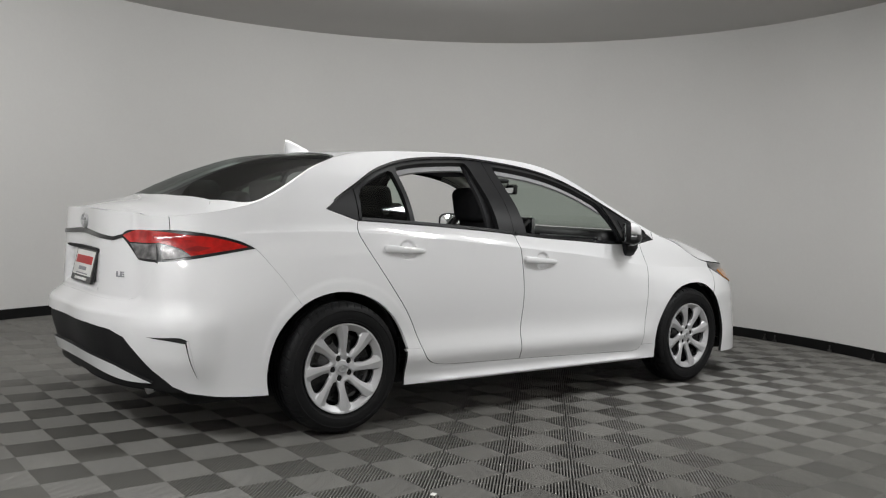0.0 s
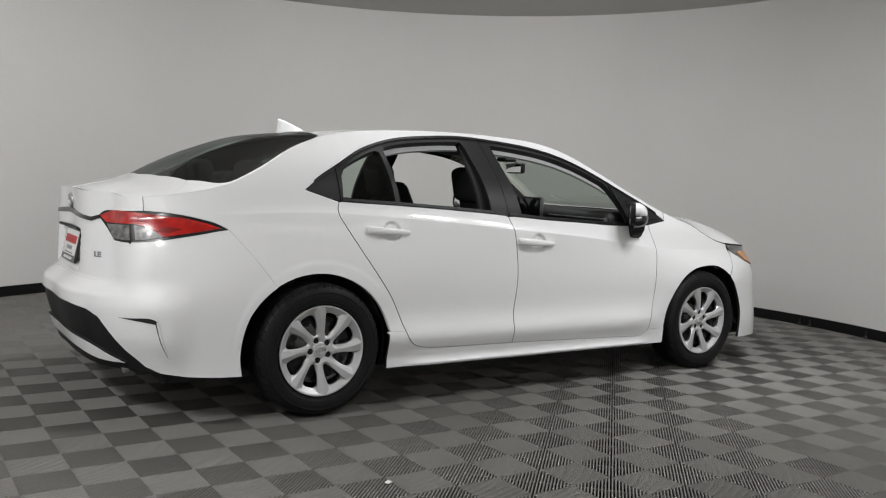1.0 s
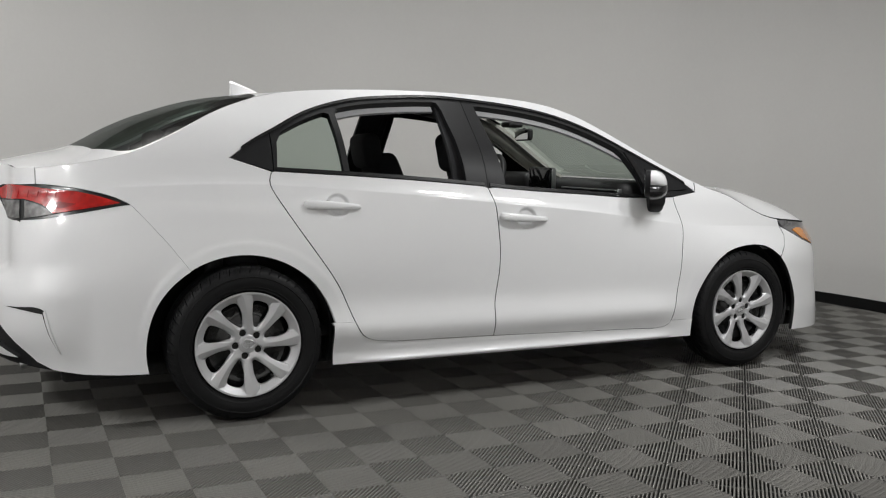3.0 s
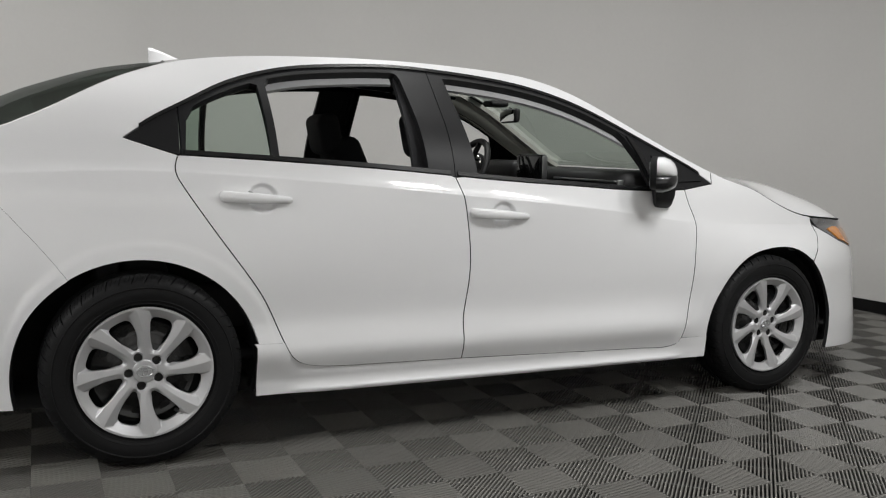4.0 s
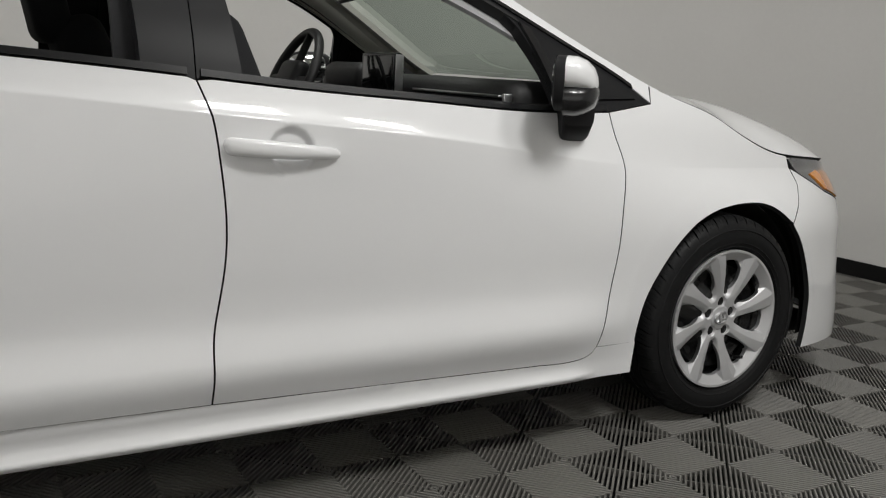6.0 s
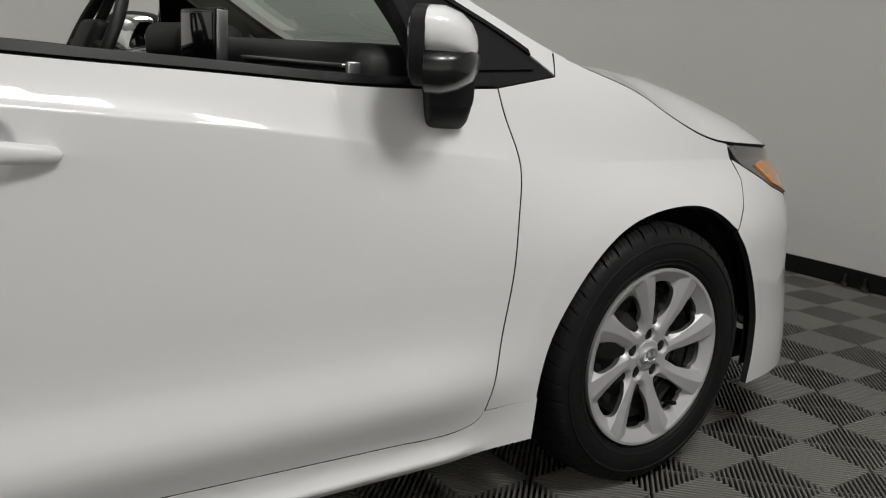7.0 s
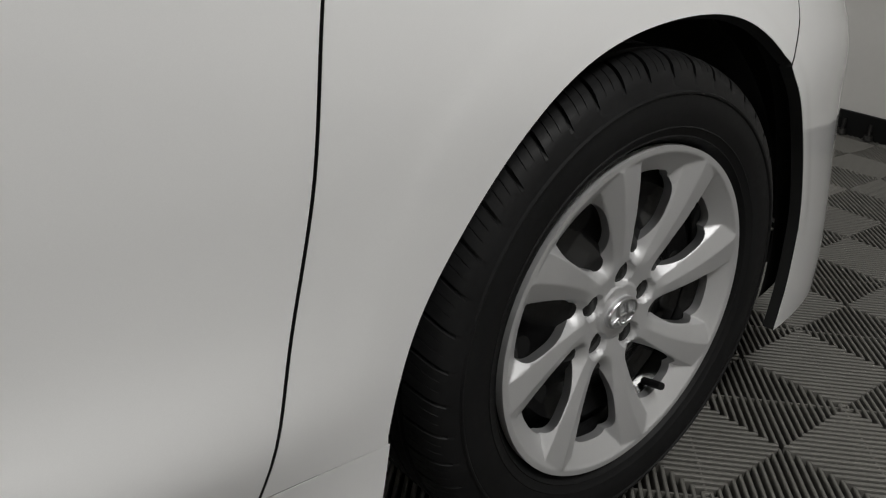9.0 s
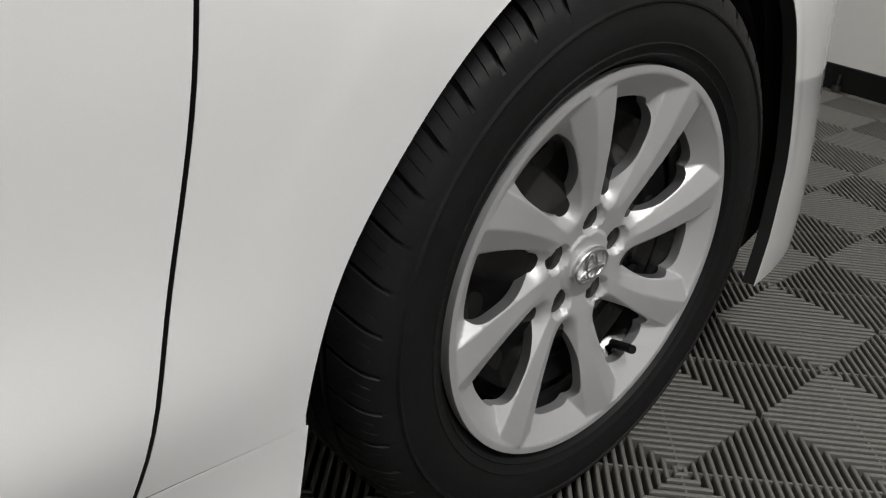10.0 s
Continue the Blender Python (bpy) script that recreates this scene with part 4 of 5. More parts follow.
def emblem_mesh(scale=1.0):
    """Oval maker's badge as plain crossing ovals."""
    bm = bmesh.new()

    def oval(rx, rz, cx, cz, w, seg=40, h=0.004):
        n = 8
        vs = []
        for i in range(seg):
            t = 2 * math.pi * i / seg
            row = []
            for j in range(n):
                b = 2 * math.pi * j / n
                row.append(bm.verts.new((scale * (cx + (rx + w * math.cos(b)) * math.cos(t)), scale * (-h * math.sin(b)), scale * (cz + (rz + w * math.cos(b)) * math.sin(t)))))
            vs.append(row)
        for i in range(seg):
            for j in range(n):
                q = bm.faces.new((vs[i][j], vs[i][(j + 1) % n], vs[(i + 1) % seg][(j + 1) % n], vs[(i + 1) % seg][j]))
                q.smooth = True
    oval(0.0270, 0.0195, 0, 0, 0.0026)
    oval(0.0085, 0.0170, 0, 0.0, 0.0022)
    oval(0.0210, 0.0075, 0, 0.0105, 0.0022)
    bmesh.ops.recalc_face_normals(bm, faces=bm.faces[:])
    me = bpy.data.meshes.new("emblem")
    bm.to_mesh(me)
    bm.free()
    return me


ME_EMBLEM = emblem_mesh(0.95)
ME_EMBLEM.materials.append(M_CHROME)
bm = bmesh.new()
bmesh.ops.create_cone(bm, cap_ends=True, segments=48, radius1=0.0285, radius2=0.027, depth=0.008)
bmesh.ops.transform(bm, matrix=pose(0, 0.0195, 0, 90) @ Matrix.Diagonal((1, 0.76, 1, 1)), verts=bm.verts[:])
ME_BOSS = bpy.data.meshes.new("centre_boss")
bm.to_mesh(ME_BOSS)
bm.free()


def wheel(x, side, spin):
    w = new("wheel")
    w.parent = car
    w.matrix_local = pose(x if x < 1 else x - 0.005, (0.785 if x < 1 else 0.763) * side, WHEEL_Z, 0, 0, 180 if side > 0 else 0)
    part("tyre", ME_TYRE, M_RUBBER, w, "black rubber tyre")
    part("rim", ME_RIM, M_STEEL, w, "black steel rim")
    part("steel_disc", ME_DISC, M_STEEL, w)
    # flat near-black discs give the darkness of the disc's vent holes
    for i in range(10):
        t = 2 * math.pi * (i + 0.25) / 10
        part("vent_hole", ME_VENT, M_GAP, w).matrix_local = pose(0.143 * math.cos(t), -0.0475, 0.143 * math.sin(t))
    c = part("wheel_cover", ME_COVER, M_SILVER, w, "silver eight-spoke plastic wheel cover")
    c.matrix_local = pose(0, -0.094, 0) @ pose(0, 0, 0, 0, spin, 0) @ Matrix.Diagonal((0.965, 1, 0.965, 1))
    part("centre_boss", ME_BOSS, M_SILVER, c)
    e = part("emblem", ME_EMBLEM, M_CHROME, c, "chrome oval badge")
    e.matrix_local = pose(0, 0.0145, 0)
    # valve and brake
    vs = tube("valve", [(0.176 * math.cos(-0.95), -0.060, 0.176 * math.sin(-0.95)), (0.160 * math.cos(-0.95), -0.095, 0.160 * math.sin(-0.95))], 0.0055, M_RUBBER, w)
    vs.parent = w
    return w


for wx in WHEEL_X:
    for sd in (-1, 1):
        wheel(wx, sd, SPIN_REAR if wx == 0 else SPIN_FRONT)

# ---------------------------------------------------------------- lamps, badges, fittings


def lamp_side(flip):
    tail_lamp = panel("tail_lamp", P_TAIL, flank, M_GLOSSBLACK, car, flip=flip, gap=0.001, out=0.002, step=0.02, label="red and clear tail lamp with black surround")
    red = outline(curve([(-1.140, 0.954), (-1.09, 0.972), (-0.85, 0.972), (-0.66, 0.950)]), curve([(-0.66, 0.950), (-0.56, 0.925), (-0.49, 0.900)]), curve([(-0.49, 0.900), (-0.62, 0.884), (-0.76, 0.868)]),
                  [(-0.80, 0.896), (-0.85, 0.914), (-0.90, 0.926), (-1.10, 0.925)])
    panel("red_lens", red, flank, M_RED, tail_lamp, flip=flip, gap=0, out=0.007, step=0.015, depth=0.006)
    for k in range(5):
        u0 = -0.96 + 0.045 * k
        panel("reflector", outline([(u0, 0.935), (u0 + 0.035, 0.933), (u0 + 0.042, 0.958), (u0 + 0.006, 0.960)]), flank, M_RED, tail_lamp, flip=flip, gap=0, out=0.0095, step=0.012, depth=0.004)
    panel("dark_lens", outline([(-0.80, 0.894), (-0.72, 0.886), (-0.66, 0.902), (-0.73, 0.912)]), flank, M_REDDARK, tail_lamp, flip=flip, gap=0, out=0.009, step=0.012, depth=0.003)
    panel("clear_lens", outline([(-1.098, 0.919), (-0.915, 0.921), (-0.918, 0.854), (-1.045, 0.857), (-1.072, 0.885)]), flank, M_CLEAR, tail_lamp, flip=flip, gap=0, out=0.007, step=0.015, depth=0.006, label="clear reversing lens")
    panel("clear_lens", outline([(-0.893, 0.920), (-0.845, 0.907), (-0.795, 0.887), (-0.762, 0.867), (-0.84, 0.858), (-0.893, 0.854)]), flank, M_CLEAR, tail_lamp, flip=flip, gap=0, out=0.007, step=0.015, depth=0.006, label="clear indicator lens")
    head = panel("head_lamp", P_HEAD, flank, M_SMOKE, car, flip=flip, gap=0.001, out=0.001, step=0.02, label="smoked head lamp with amber side lens")
    panel("amber_lens", outline([(3.225, 0.748), (3.29, 0.756), (3.46, 0.742), (3.565, 0.718), (3.57, 0.680), (3.53, 0.662), (3.41, 0.664), (3.28, 0.699)]), flank, M_AMBER, head, flip=flip, gap=0, out=0.005, step=0.015, depth=0.006, label="amber side lens")
    # bumper vent slit and tail pipe
    slit = outline(curve([(-0.960, 0.513), (-0.885, 0.515), (-0.815, 0.512), (-0.790, 0.500)]), curve([(-0.790, 0.500), (-0.770, 0.41), (-0.747, 0.322)]), curve([(-0.747, 0.322), (-0.780, 0.40), (-0.803, 0.488)]), curve([(-0.803, 0.488), (-0.875, 0.500), (-0.960, 0.513)]))
    panel("bumper_vent", slit, flank, M_LINER, car, flip=flip, gap=0, out=0.0015, step=0.01, depth=0.0)
    ridge = outline(curve([(-0.788, 0.505), (-0.765, 0.41), (-0.741, 0.318)]), curve([(-0.741, 0.318), (-0.777, 0.41), (-0.797, 0.497)]))
    panel("vent_lip", ridge, flank, M_PAINT, car, flip=flip, gap=0, out=0.006, step=0.01, depth=0.008)


both(lamp_side)


def on_tail(u, z, out=0.0):
    """A place on the tail's skin."""
    p = flank(np.array([u]), np.array([z]))[0]
    return float(p[0]) - out, float(p[1]), float(p[2])


strip_r = outline([(-1.62, 0.946), (-1.212, 0.928), (-1.142, 0.944), (-1.146, 0.958), (-1.212, 0.945), (-1.62, 0.972)])
panel("trunk_garnish", whole(strip_r, -1.62), flank, M_GLOSSBLACK, car, gap=0, out=0.006, step=0.02, depth=0.012, label="gloss black trim strip")
ledge = outline([(-1.62, 0.886), (-1.40, 0.884), (-1.375, 0.877), (-1.40, 0.873), (-1.62, 0.874)])
panel("plate_ledge", whole(ledge, -1.62), flank, M_BLACKTRIM, car, gap=0, out=0.012, step=0.02, depth=0.012, label="dark plate lamp recess")
tube("tail_pipe", [(-0.80, -0.575, 0.262), (-0.845, -0.577, 0.252), (-0.885, -0.578, 0.242)], 0.023, M_CHROME, car, "chrome tail pipe tip", 6)
em = part("trunk_emblem", emblem_mesh(1.75), M_CHROME, car, "chrome oval badge")
em.matrix_local = pose(*on_tail(-1.62, 1.006, 0.003), 0, 0, -90)
# dealer plate in a black frame
plate = part("plate_frame", box_bm(bmesh.new(), -0.012, 0.004, -0.165, 0.165, -0.089, 0.089, 0.006), M_GLOSSBLACK, car, "black plate frame with a white dealer plate")
plate.matrix_local = pose(-0.990, 0.0, 0.787, 0, 12, 0)
for nm, y0, y1, z0, z1, mt in (("plate", -0.144, 0.144, -0.056, 0.068, M_WHITEPLATE), ("plate_bar", -0.128, 0.128, 0.002, 0.042, M_REDINK), ("plate_bar", -0.06, 0.06, -0.030, -0.012, M_GREYINK),
                               ("plate_bar", -0.09, 0.09, -0.079, -0.066, M_WHITEPLATE), ("plate_bar", -0.09, 0.09, -0.050, -0.044, M_GREYINK)):
    dx = 0.0145 if nm == "plate" else 0.0155
    box(nm, -dx, -0.011, y0, y1, z0, z1, mt, plate, 0.0008, "white dealer plate" if nm == "plate" else "")
# trim letters
cu = bpy.data.curves.new("trim_letters", "FONT")
cu.body, cu.size, cu.extrude, cu.offset = "LE", 0.034, 0.002, 0.0008
tmp = bpy.data.objects.new("trim_letters", cu)
scene.collection.objects.link(tmp)
me = bpy.data.meshes.new_from_object(tmp.evaluated_get(bpy.context.evaluated_depsgraph_get()))
bpy.data.objects.remove(tmp)
me.materials.clear()
le = part("trim_letters", me, M_GREYINK, car, "grey metal letters LE")
l0, l1 = on_tail(-1.187, 0.764, 0.0025), on_tail(-1.13, 0.767, 0.0025)
le.matrix_local = pose(*l0, 90, 0, math.degrees(math.atan2(l1[1] - l0[1], l1[0] - l0[0]))) @ Matrix.Diagonal((1.45, 1, 1, 1))
# antenna fin
bm = bmesh.new()
rows = []
for i in range(13):
    s = i / 12
    x = 0.275 - 0.165 * s
    h = 0.082 * (s ** 0.85) * (1 if s < 0.97 else 0.93)
    w = 0.030 * (0.25 + 0.75 * math.sin(math.pi * min(1, 0.12 + 0.75 * s)))
    base = float(top_skin(np.array([x]), np.array([0.0]))[0, 2])
    rows.append([bm.verts.new((x, y, base - 0.004 + z)) for y, z in ((-w, 0), (-w * 0.55, h * 0.35), (-w * 0.2, h * 0.8), (0, h), (w * 0.2, h * 0.8), (w * 0.55, h * 0.35), (w, 0))])
for a, b in zip(rows, rows[1:]):
    for j in range(6):
        bm.faces.new((a[j], a[j + 1], b[j + 1], b[j])).smooth = True
bm.faces.new(rows[-1])
bmesh.ops.recalc_face_normals(bm, faces=bm.faces[:])
part("antenna_fin", bm, M_PAINT, car, "white shark fin antenna")


def door_mirror(flip):
    sgn = 1 if flip else -1
    m = new("door_mirror")
    m.parent = car
    m["label"] = "white door mirror with a black base and foot"

    def loft(name, secs, mat, n=28, power=2.6, label=""):
        """Rounded blocks lofted along x: (x, y, z, half width, half height)."""
        bm = bmesh.new()
        rings = []
        for x, y, z, w, h in secs:
            ring = []
            for i in range(n):
                a = 2 * math.pi * i / n
                c, s = math.cos(a), math.sin(a)
                ring.append(bm.verts.new((x, sgn * (y + w * math.copysign(abs(c) ** (2 / power), c)), z + h * math.copysign(abs(s) ** (2 / power), s))))
            rings.append(ring)
        for a, b in zip(rings, rings[1:]):
            for i in range(n):
                bm.faces.new((a[i], a[(i + 1) % n], b[(i + 1) % n], b[i])).smooth = True
        bm.faces.new(rings[0])
        bm.faces.new(rings[-1])
        bmesh.ops.recalc_face_normals(bm, faces=bm.faces[:])
        o = part(name, bm, mat, head, label)
        o.data.set_sharp_from_angle(angle=0.9)
        return o
    head = new("mirror_head")
    head.parent = m
    head.matrix_local = pose(2.024, sgn * 0.898, 1.0, 0, 0, 41 * sgn)
    loft("glass_bezel", [(-0.040, 0, 0.012, 0.092, 0.062), (-0.036, 0, 0.012, 0.102, 0.070), (-0.012, 0, 0.011, 0.104, 0.071)], M_BLACKTRIM, power=3.2)
    loft("mirror_cap", [(-0.013, 0, 0.036, 0.101, 0.046), (0.012, 0, 0.036, 0.099, 0.045), (0.036, -0.004, 0.031, 0.088, 0.040), (0.053, -0.009, 0.024, 0.068, 0.031), (0.063, -0.014, 0.016, 0.038, 0.018), (0.066, -0.016, 0.013, 0.008, 0.005)], M_PAINT, power=2.8, label="white mirror cap")
    loft("lower_housing", [(-0.013, 0, -0.026, 0.1025, 0.046), (0.014, 0, -0.026, 0.1005, 0.045), (0.040, -0.004, -0.023, 0.090, 0.038), (0.060, -0.010, -0.018, 0.068, 0.028), (0.069, -0.014, -0.013, 0.036, 0.014)], M_GLOSSBLACK, power=2.5)
    loft("mirror_glass", [(-0.043, 0, 0.012, 0.086, 0.057), (-0.039, 0, 0.012, 0.089, 0.060)], M_MIRROR, power=3.2)
    # foot from the door up to the housing
    bm = bmesh.new()
    rings = []
    for y, z, x0, x1, h in ((0.785, 0.903, 2.052, 2.150, 0.050), (0.815, 0.903, 2.050, 2.146, 0.049), (0.848, 0.914, 2.040, 2.132, 0.046), (0.885, 0.940, 2.020, 2.115, 0.036)):
        ring = []
        for i in range(24):
            a = 2 * math.pi * i / 24
            c, s = math.cos(a), math.sin(a)
            ring.append(bm.verts.new(((x0 + x1) / 2 + (x1 - x0) / 2 * math.copysign(abs(c) ** 0.38, c), sgn * y, z + h * math.copysign(abs(s) ** 0.38, s))))
        rings.append(ring)
    for a, b in zip(rings, rings[1:]):
        for i in range(24):
            bm.faces.new((a[i], a[(i + 1) % 24], b[(i + 1) % 24], b[i])).smooth = True
    bm.faces.new(rings[0])
    bm.faces.new(rings[-1])
    bmesh.ops.recalc_face_normals(bm, faces=bm.faces[:])
    part("mirror_foot", bm, M_BLACKTRIM, m)


both(door_mirror)

# ---------------------------------------------------------------- under and inside the car
box("underbody", -0.72, 3.35, -0.70, 0.70, 0.175, 0.235, M_LINER, car, 0.02)
box("rear_valance", -0.86, -0.60, -0.60, 0.60, 0.235, 0.36, M_LINER, car, 0.03)
box("cabin_floor", -0.30, 2.35, -0.74, 0.74, 0.30, 0.34, M_CLOTH, car, 0.02)
box("rear_shelf", -0.62, -0.02, -0.62, 0.62, 0.985, 1.02, M_CLOTH, car, 0.02)
box("rear_bulkhead", -0.14, -0.06, -0.70, 0.70, 0.34, 1.0, M_CLOTH, car, 0.02)
box("firewall", 2.30, 2.36, -0.66, 0.66, 0.30, 0.90, M_LINER, car, 0.02)


def rounded(name, x0, x1, y0, y1, z0, z1, mat, parent, lean=0.0, bevel=0.05, label=""):
    ob = box(name, x0, x1, y0, y1, z0, z1, mat, parent, bevel, label, 4)
    if lean:
        c = Vector((x0, 0, z0))
        ob.data.transform(Matrix.Translation(c) @ pose(0, 0, 0, 0, lean, 0) @ Matrix.Translation(-c))
    return ob


def seat(x, y, w):
    """Front seat with cushion, raked back and head rest."""
    s = new("front_seat")
    s.parent = car
    s.matrix_local = pose(x, y, 0)
    rounded("seat_cushion", 0.0, 0.50, -w, w, 0.40, 0.58, M_CLOTH, s)
    back = rounded("seat_back", -0.10, 0.05, -w, w, 0.55, 1.14, M_CLOTH, s, -20, 0.06)
    for vt in back.data.vertices:
        vt.co.y *= 1 - 0.42 * float(smooth01((vt.co.z - 0.78) / 0.34))
    rounded("head_rest", -0.325, -0.215, -0.135, 0.135, 1.035, 1.235, M_CLOTH, s, -12, 0.045)


seat(1.46, -0.37, 0.24)
seat(1.25, 0.35, 0.24)
bench = new("rear_bench")
bench.parent = car
rounded("bench_cushion", 0.05, 0.55, -0.66, 0.66, 0.40, 0.56, M_CLOTH, bench)
rounded("bench_back", 0.0, 0.14, -0.66, 0.66, 0.52, 1.08, M_CLOTH, bench, -24, 0.06)
for y in (-0.40, 0.0, 0.40):
    rounded("head_rest", -0.22, -0.11, y - 0.12, y + 0.12, 1.05, 1.21 if y else 1.15, M_CLOTH, bench, -12, 0.045)
dash = new("dashboard")
dash.parent = car
rounded("dash_top", 1.98, 2.40, -0.70, 0.70, 0.86, 1.012, M_DASH, dash, 0, 0.05)
rounded("dash_front", 1.93, 2.10, -0.70, 0.70, 0.62, 0.90, M_DASH, dash, 0, 0.05)
rounded("instrument_hood", 1.93, 2.12, 0.20, 0.54, 0.93, 1.045, M_DASH, dash, 0, 0.04)
rounded("centre_console", 1.30, 2.0, -0.11, 0.11, 0.34, 0.62, M_DASH, dash, 0, 0.04)
rounded("screen_body", 1.912, 1.942, -0.125, 0.135, 0.935, 1.078, M_GLOSSBLACK, dash, 0, 0.010, "upright black touch screen")
box("screen_glass", 1.9095, 1.913, -0.105, 0.115, 0.955, 1.066, M_SCREEN, dash, 0.001)
box("screen_edge", 1.913, 1.941, -0.1275, -0.1225, 0.940, 1.073, M_CHROME, dash, 0.002, "silver screen edge")
box("dash_trim", 1.962, 1.982, -0.66, -0.15, 0.962, 0.970, M_CHROME, dash, 0.003, "thin silver dash strip")
box("air_vent", 1.955, 1.982, -0.700, -0.688, 0.925, 0.975, M_CHROME, dash, 0.003, "silver air vent edge")
sw = new("steering_wheel")
sw.parent = car
sw.matrix_local = pose(1.745, 0.37, 0.970, 0, -66, 0)
tube("steering_rim", [(0.185 * math.cos(t), 0.185 * math.sin(t), 0) for t in np.linspace(0, 2 * math.pi, 48, endpoint=False)], 0.0165, M_DASH, sw, "", 5, True)
rounded("steering_hub", -0.07, 0.07, -0.09, 0.09, -0.03, 0.03, M_DASH, sw, 0, 0.025)
for t in (0.0, math.pi, -math.pi / 2 + math.pi):
    tube("steering_spoke", [(0.05 * math.sin(t), 0.05 * math.cos(t), 0), (0.18 * math.sin(t), 0.18 * math.cos(t), 0)], 0.014, M_DASH, sw)
for sg in (-1, 1):
    # broad trim on the inner side of the pillar between the doors
    panel("pillar_trim", outline([(0.968, 0.93), (1.165, 0.93), (1.150, 1.375), (0.978, 1.375)]), lining_skin, M_CLOTH, car, flip=sg > 0, gap=0, step=0.04, depth=0.02, label="black inner pillar trim")
rm = new("rear_view_mirror")
rm.parent = car
rm.matrix_local = pose(1.80, 0.02, 1.262, 0, 0, -10)
rounded("mirror_shell", -0.012, 0.018, -0.115, 0.115, -0.034, 0.034, M_DASH, rm, 0, 0.014)
box("mirror_pane", -0.0145, -0.0115, -0.105, 0.105, -0.027, 0.027, M_MIRROR, rm, 0.001)
tube("mirror_stalk", [(0.0, 0, 0.015), (0.004, 0, 0.030), (0.008, 0, 0.038)], 0.009, M_DASH, rm)
rounded("camera_housing", 1.66, 1.76, -0.05, 0.05, 1.300, 1.330, M_DASH, car, 0, 0.015)


def head_skin(x, y):
    p = top_skin(x, y)
    p[:, 2] -= 0.035
    return p


def trim_skin(x, y):
    p = top_skin(x, y)
    p[:, 2] -= 0.016
    return p


hl = np.concatenate([[(0.10, 0.0), (0.10, -0.50)], rim(np.arange(0.14, 1.60, 0.05), 0.035), [(1.60, -0.3), (1.60, 0.0)]])
panel("headliner", outline(hl, (hl * (1, -1))[::-1], step=0.05), head_skin, M_HEADLINER, car, gap=0, step=0.08, depth=0)
for sg in (-1, 1):
    rounded("sun_visor", 1.34, 1.56, sg * 0.30 - 0.17, sg * 0.30 + 0.17, 1.362, 1.378, M_HEADLINER, car, 8, 0.008)
    tr = np.concatenate([rim(np.arange(1.64, 2.44, 0.04), 0.035), rim(np.arange(2.42, 1.64, -0.04), 0.150)])
    panel("screen_pillar_trim", outline(tr if sg < 0 else tr * (1, -1)), trim_skin, M_PILLAR, car, gap=0, step=0.03, depth=0.02, label="light grey windscreen pillar trim")
for y in (0.27, 0.35):
    lb = outline([(1.715, y), (1.80, y + 0.015), (1.80, y + 0.07), (1.715, y + 0.055)])
    panel("screen_label", lb, trim_skin, M_PLASTIC, car, gap=0, step=0.02, depth=0.003, label="dark label bar at the top of the windscreen")
# ---------------------------------------------------------------- the body's final set
def settle(ob):
    """Draws the upper body in and down a little, thing by thing; the wheels stay as they are."""
    for child in ob.children:
        if child.name.split(".")[0] == "wheel":
            continue
        if child.type == "MESH":
            m = child.matrix_world
            back = m.inverted()
            corners = [tuple(n.vector) for n in child.data.corner_normals] if child.data.has_custom_normals else None
            for vert in child.data.vertices:
                p = m @ vert.co
                back_end = min(max((-0.5 - p.x) / 0.4, 0), 1)
                p.x += float(np.interp(p.x, (-1.09, -0.90, -0.80, -0.73, -0.45, -0.35), (0.060, 0.055, 0.046, 0.034, 0.012, 0.0)))
                p.x -= float(np.interp(p.x, (2.75, 3.08, 3.3, 3.5), (0.0, 0.030, 0.008, 0.0))) * min(max((p.z - 0.35) / 0.3, 0), 1)
                p.y *= 1 - 0.040 * min(max(p.z - 0.25, 0), 0.65)
                p.z -= 0.030 * min(max(p.z - 0.3, 0), 0.80) + 0.022 * back_end * min(max((p.z - 0.2) / 0.4, 0), 1)
                vert.co = back @ p
            child.data.update()
            if corners:
                child.data.normals_split_custom_set(corners)
        settle(child)


bpy.context.view_layer.update()
settle(car)
# ---------------------------------------------------------------- the photo booth
CX, CY, CR = 1.25, 0.19, 3.91


def ring_pt(a, r):
    return CX + r * math.cos(a), CY + r * math.sin(a)


# curved wall from behind the nose's right side round the back to the tail's left side, then straight returns to the hall
A0, A1, NSEG = math.radians(WALL_A0), math.radians(188), 120
plan_in = [ring_pt(A0 + (A1 - A0) * i / NSEG, CR) for i in range(NSEG + 1)]
plan_out = [ring_pt(A0 + (A1 - A0) * i / NSEG, CR + 0.12) for i in range(NSEG + 1)]
for seq, off in ((plan_in, 0.0), (plan_out, 0.12)):
    seq.insert(0, (seq[0][0] + 0.9 + off, -8.2))
    seq.append((-5.6 - off, -3.6))
    seq.append((-5.6 - off, -8.2))


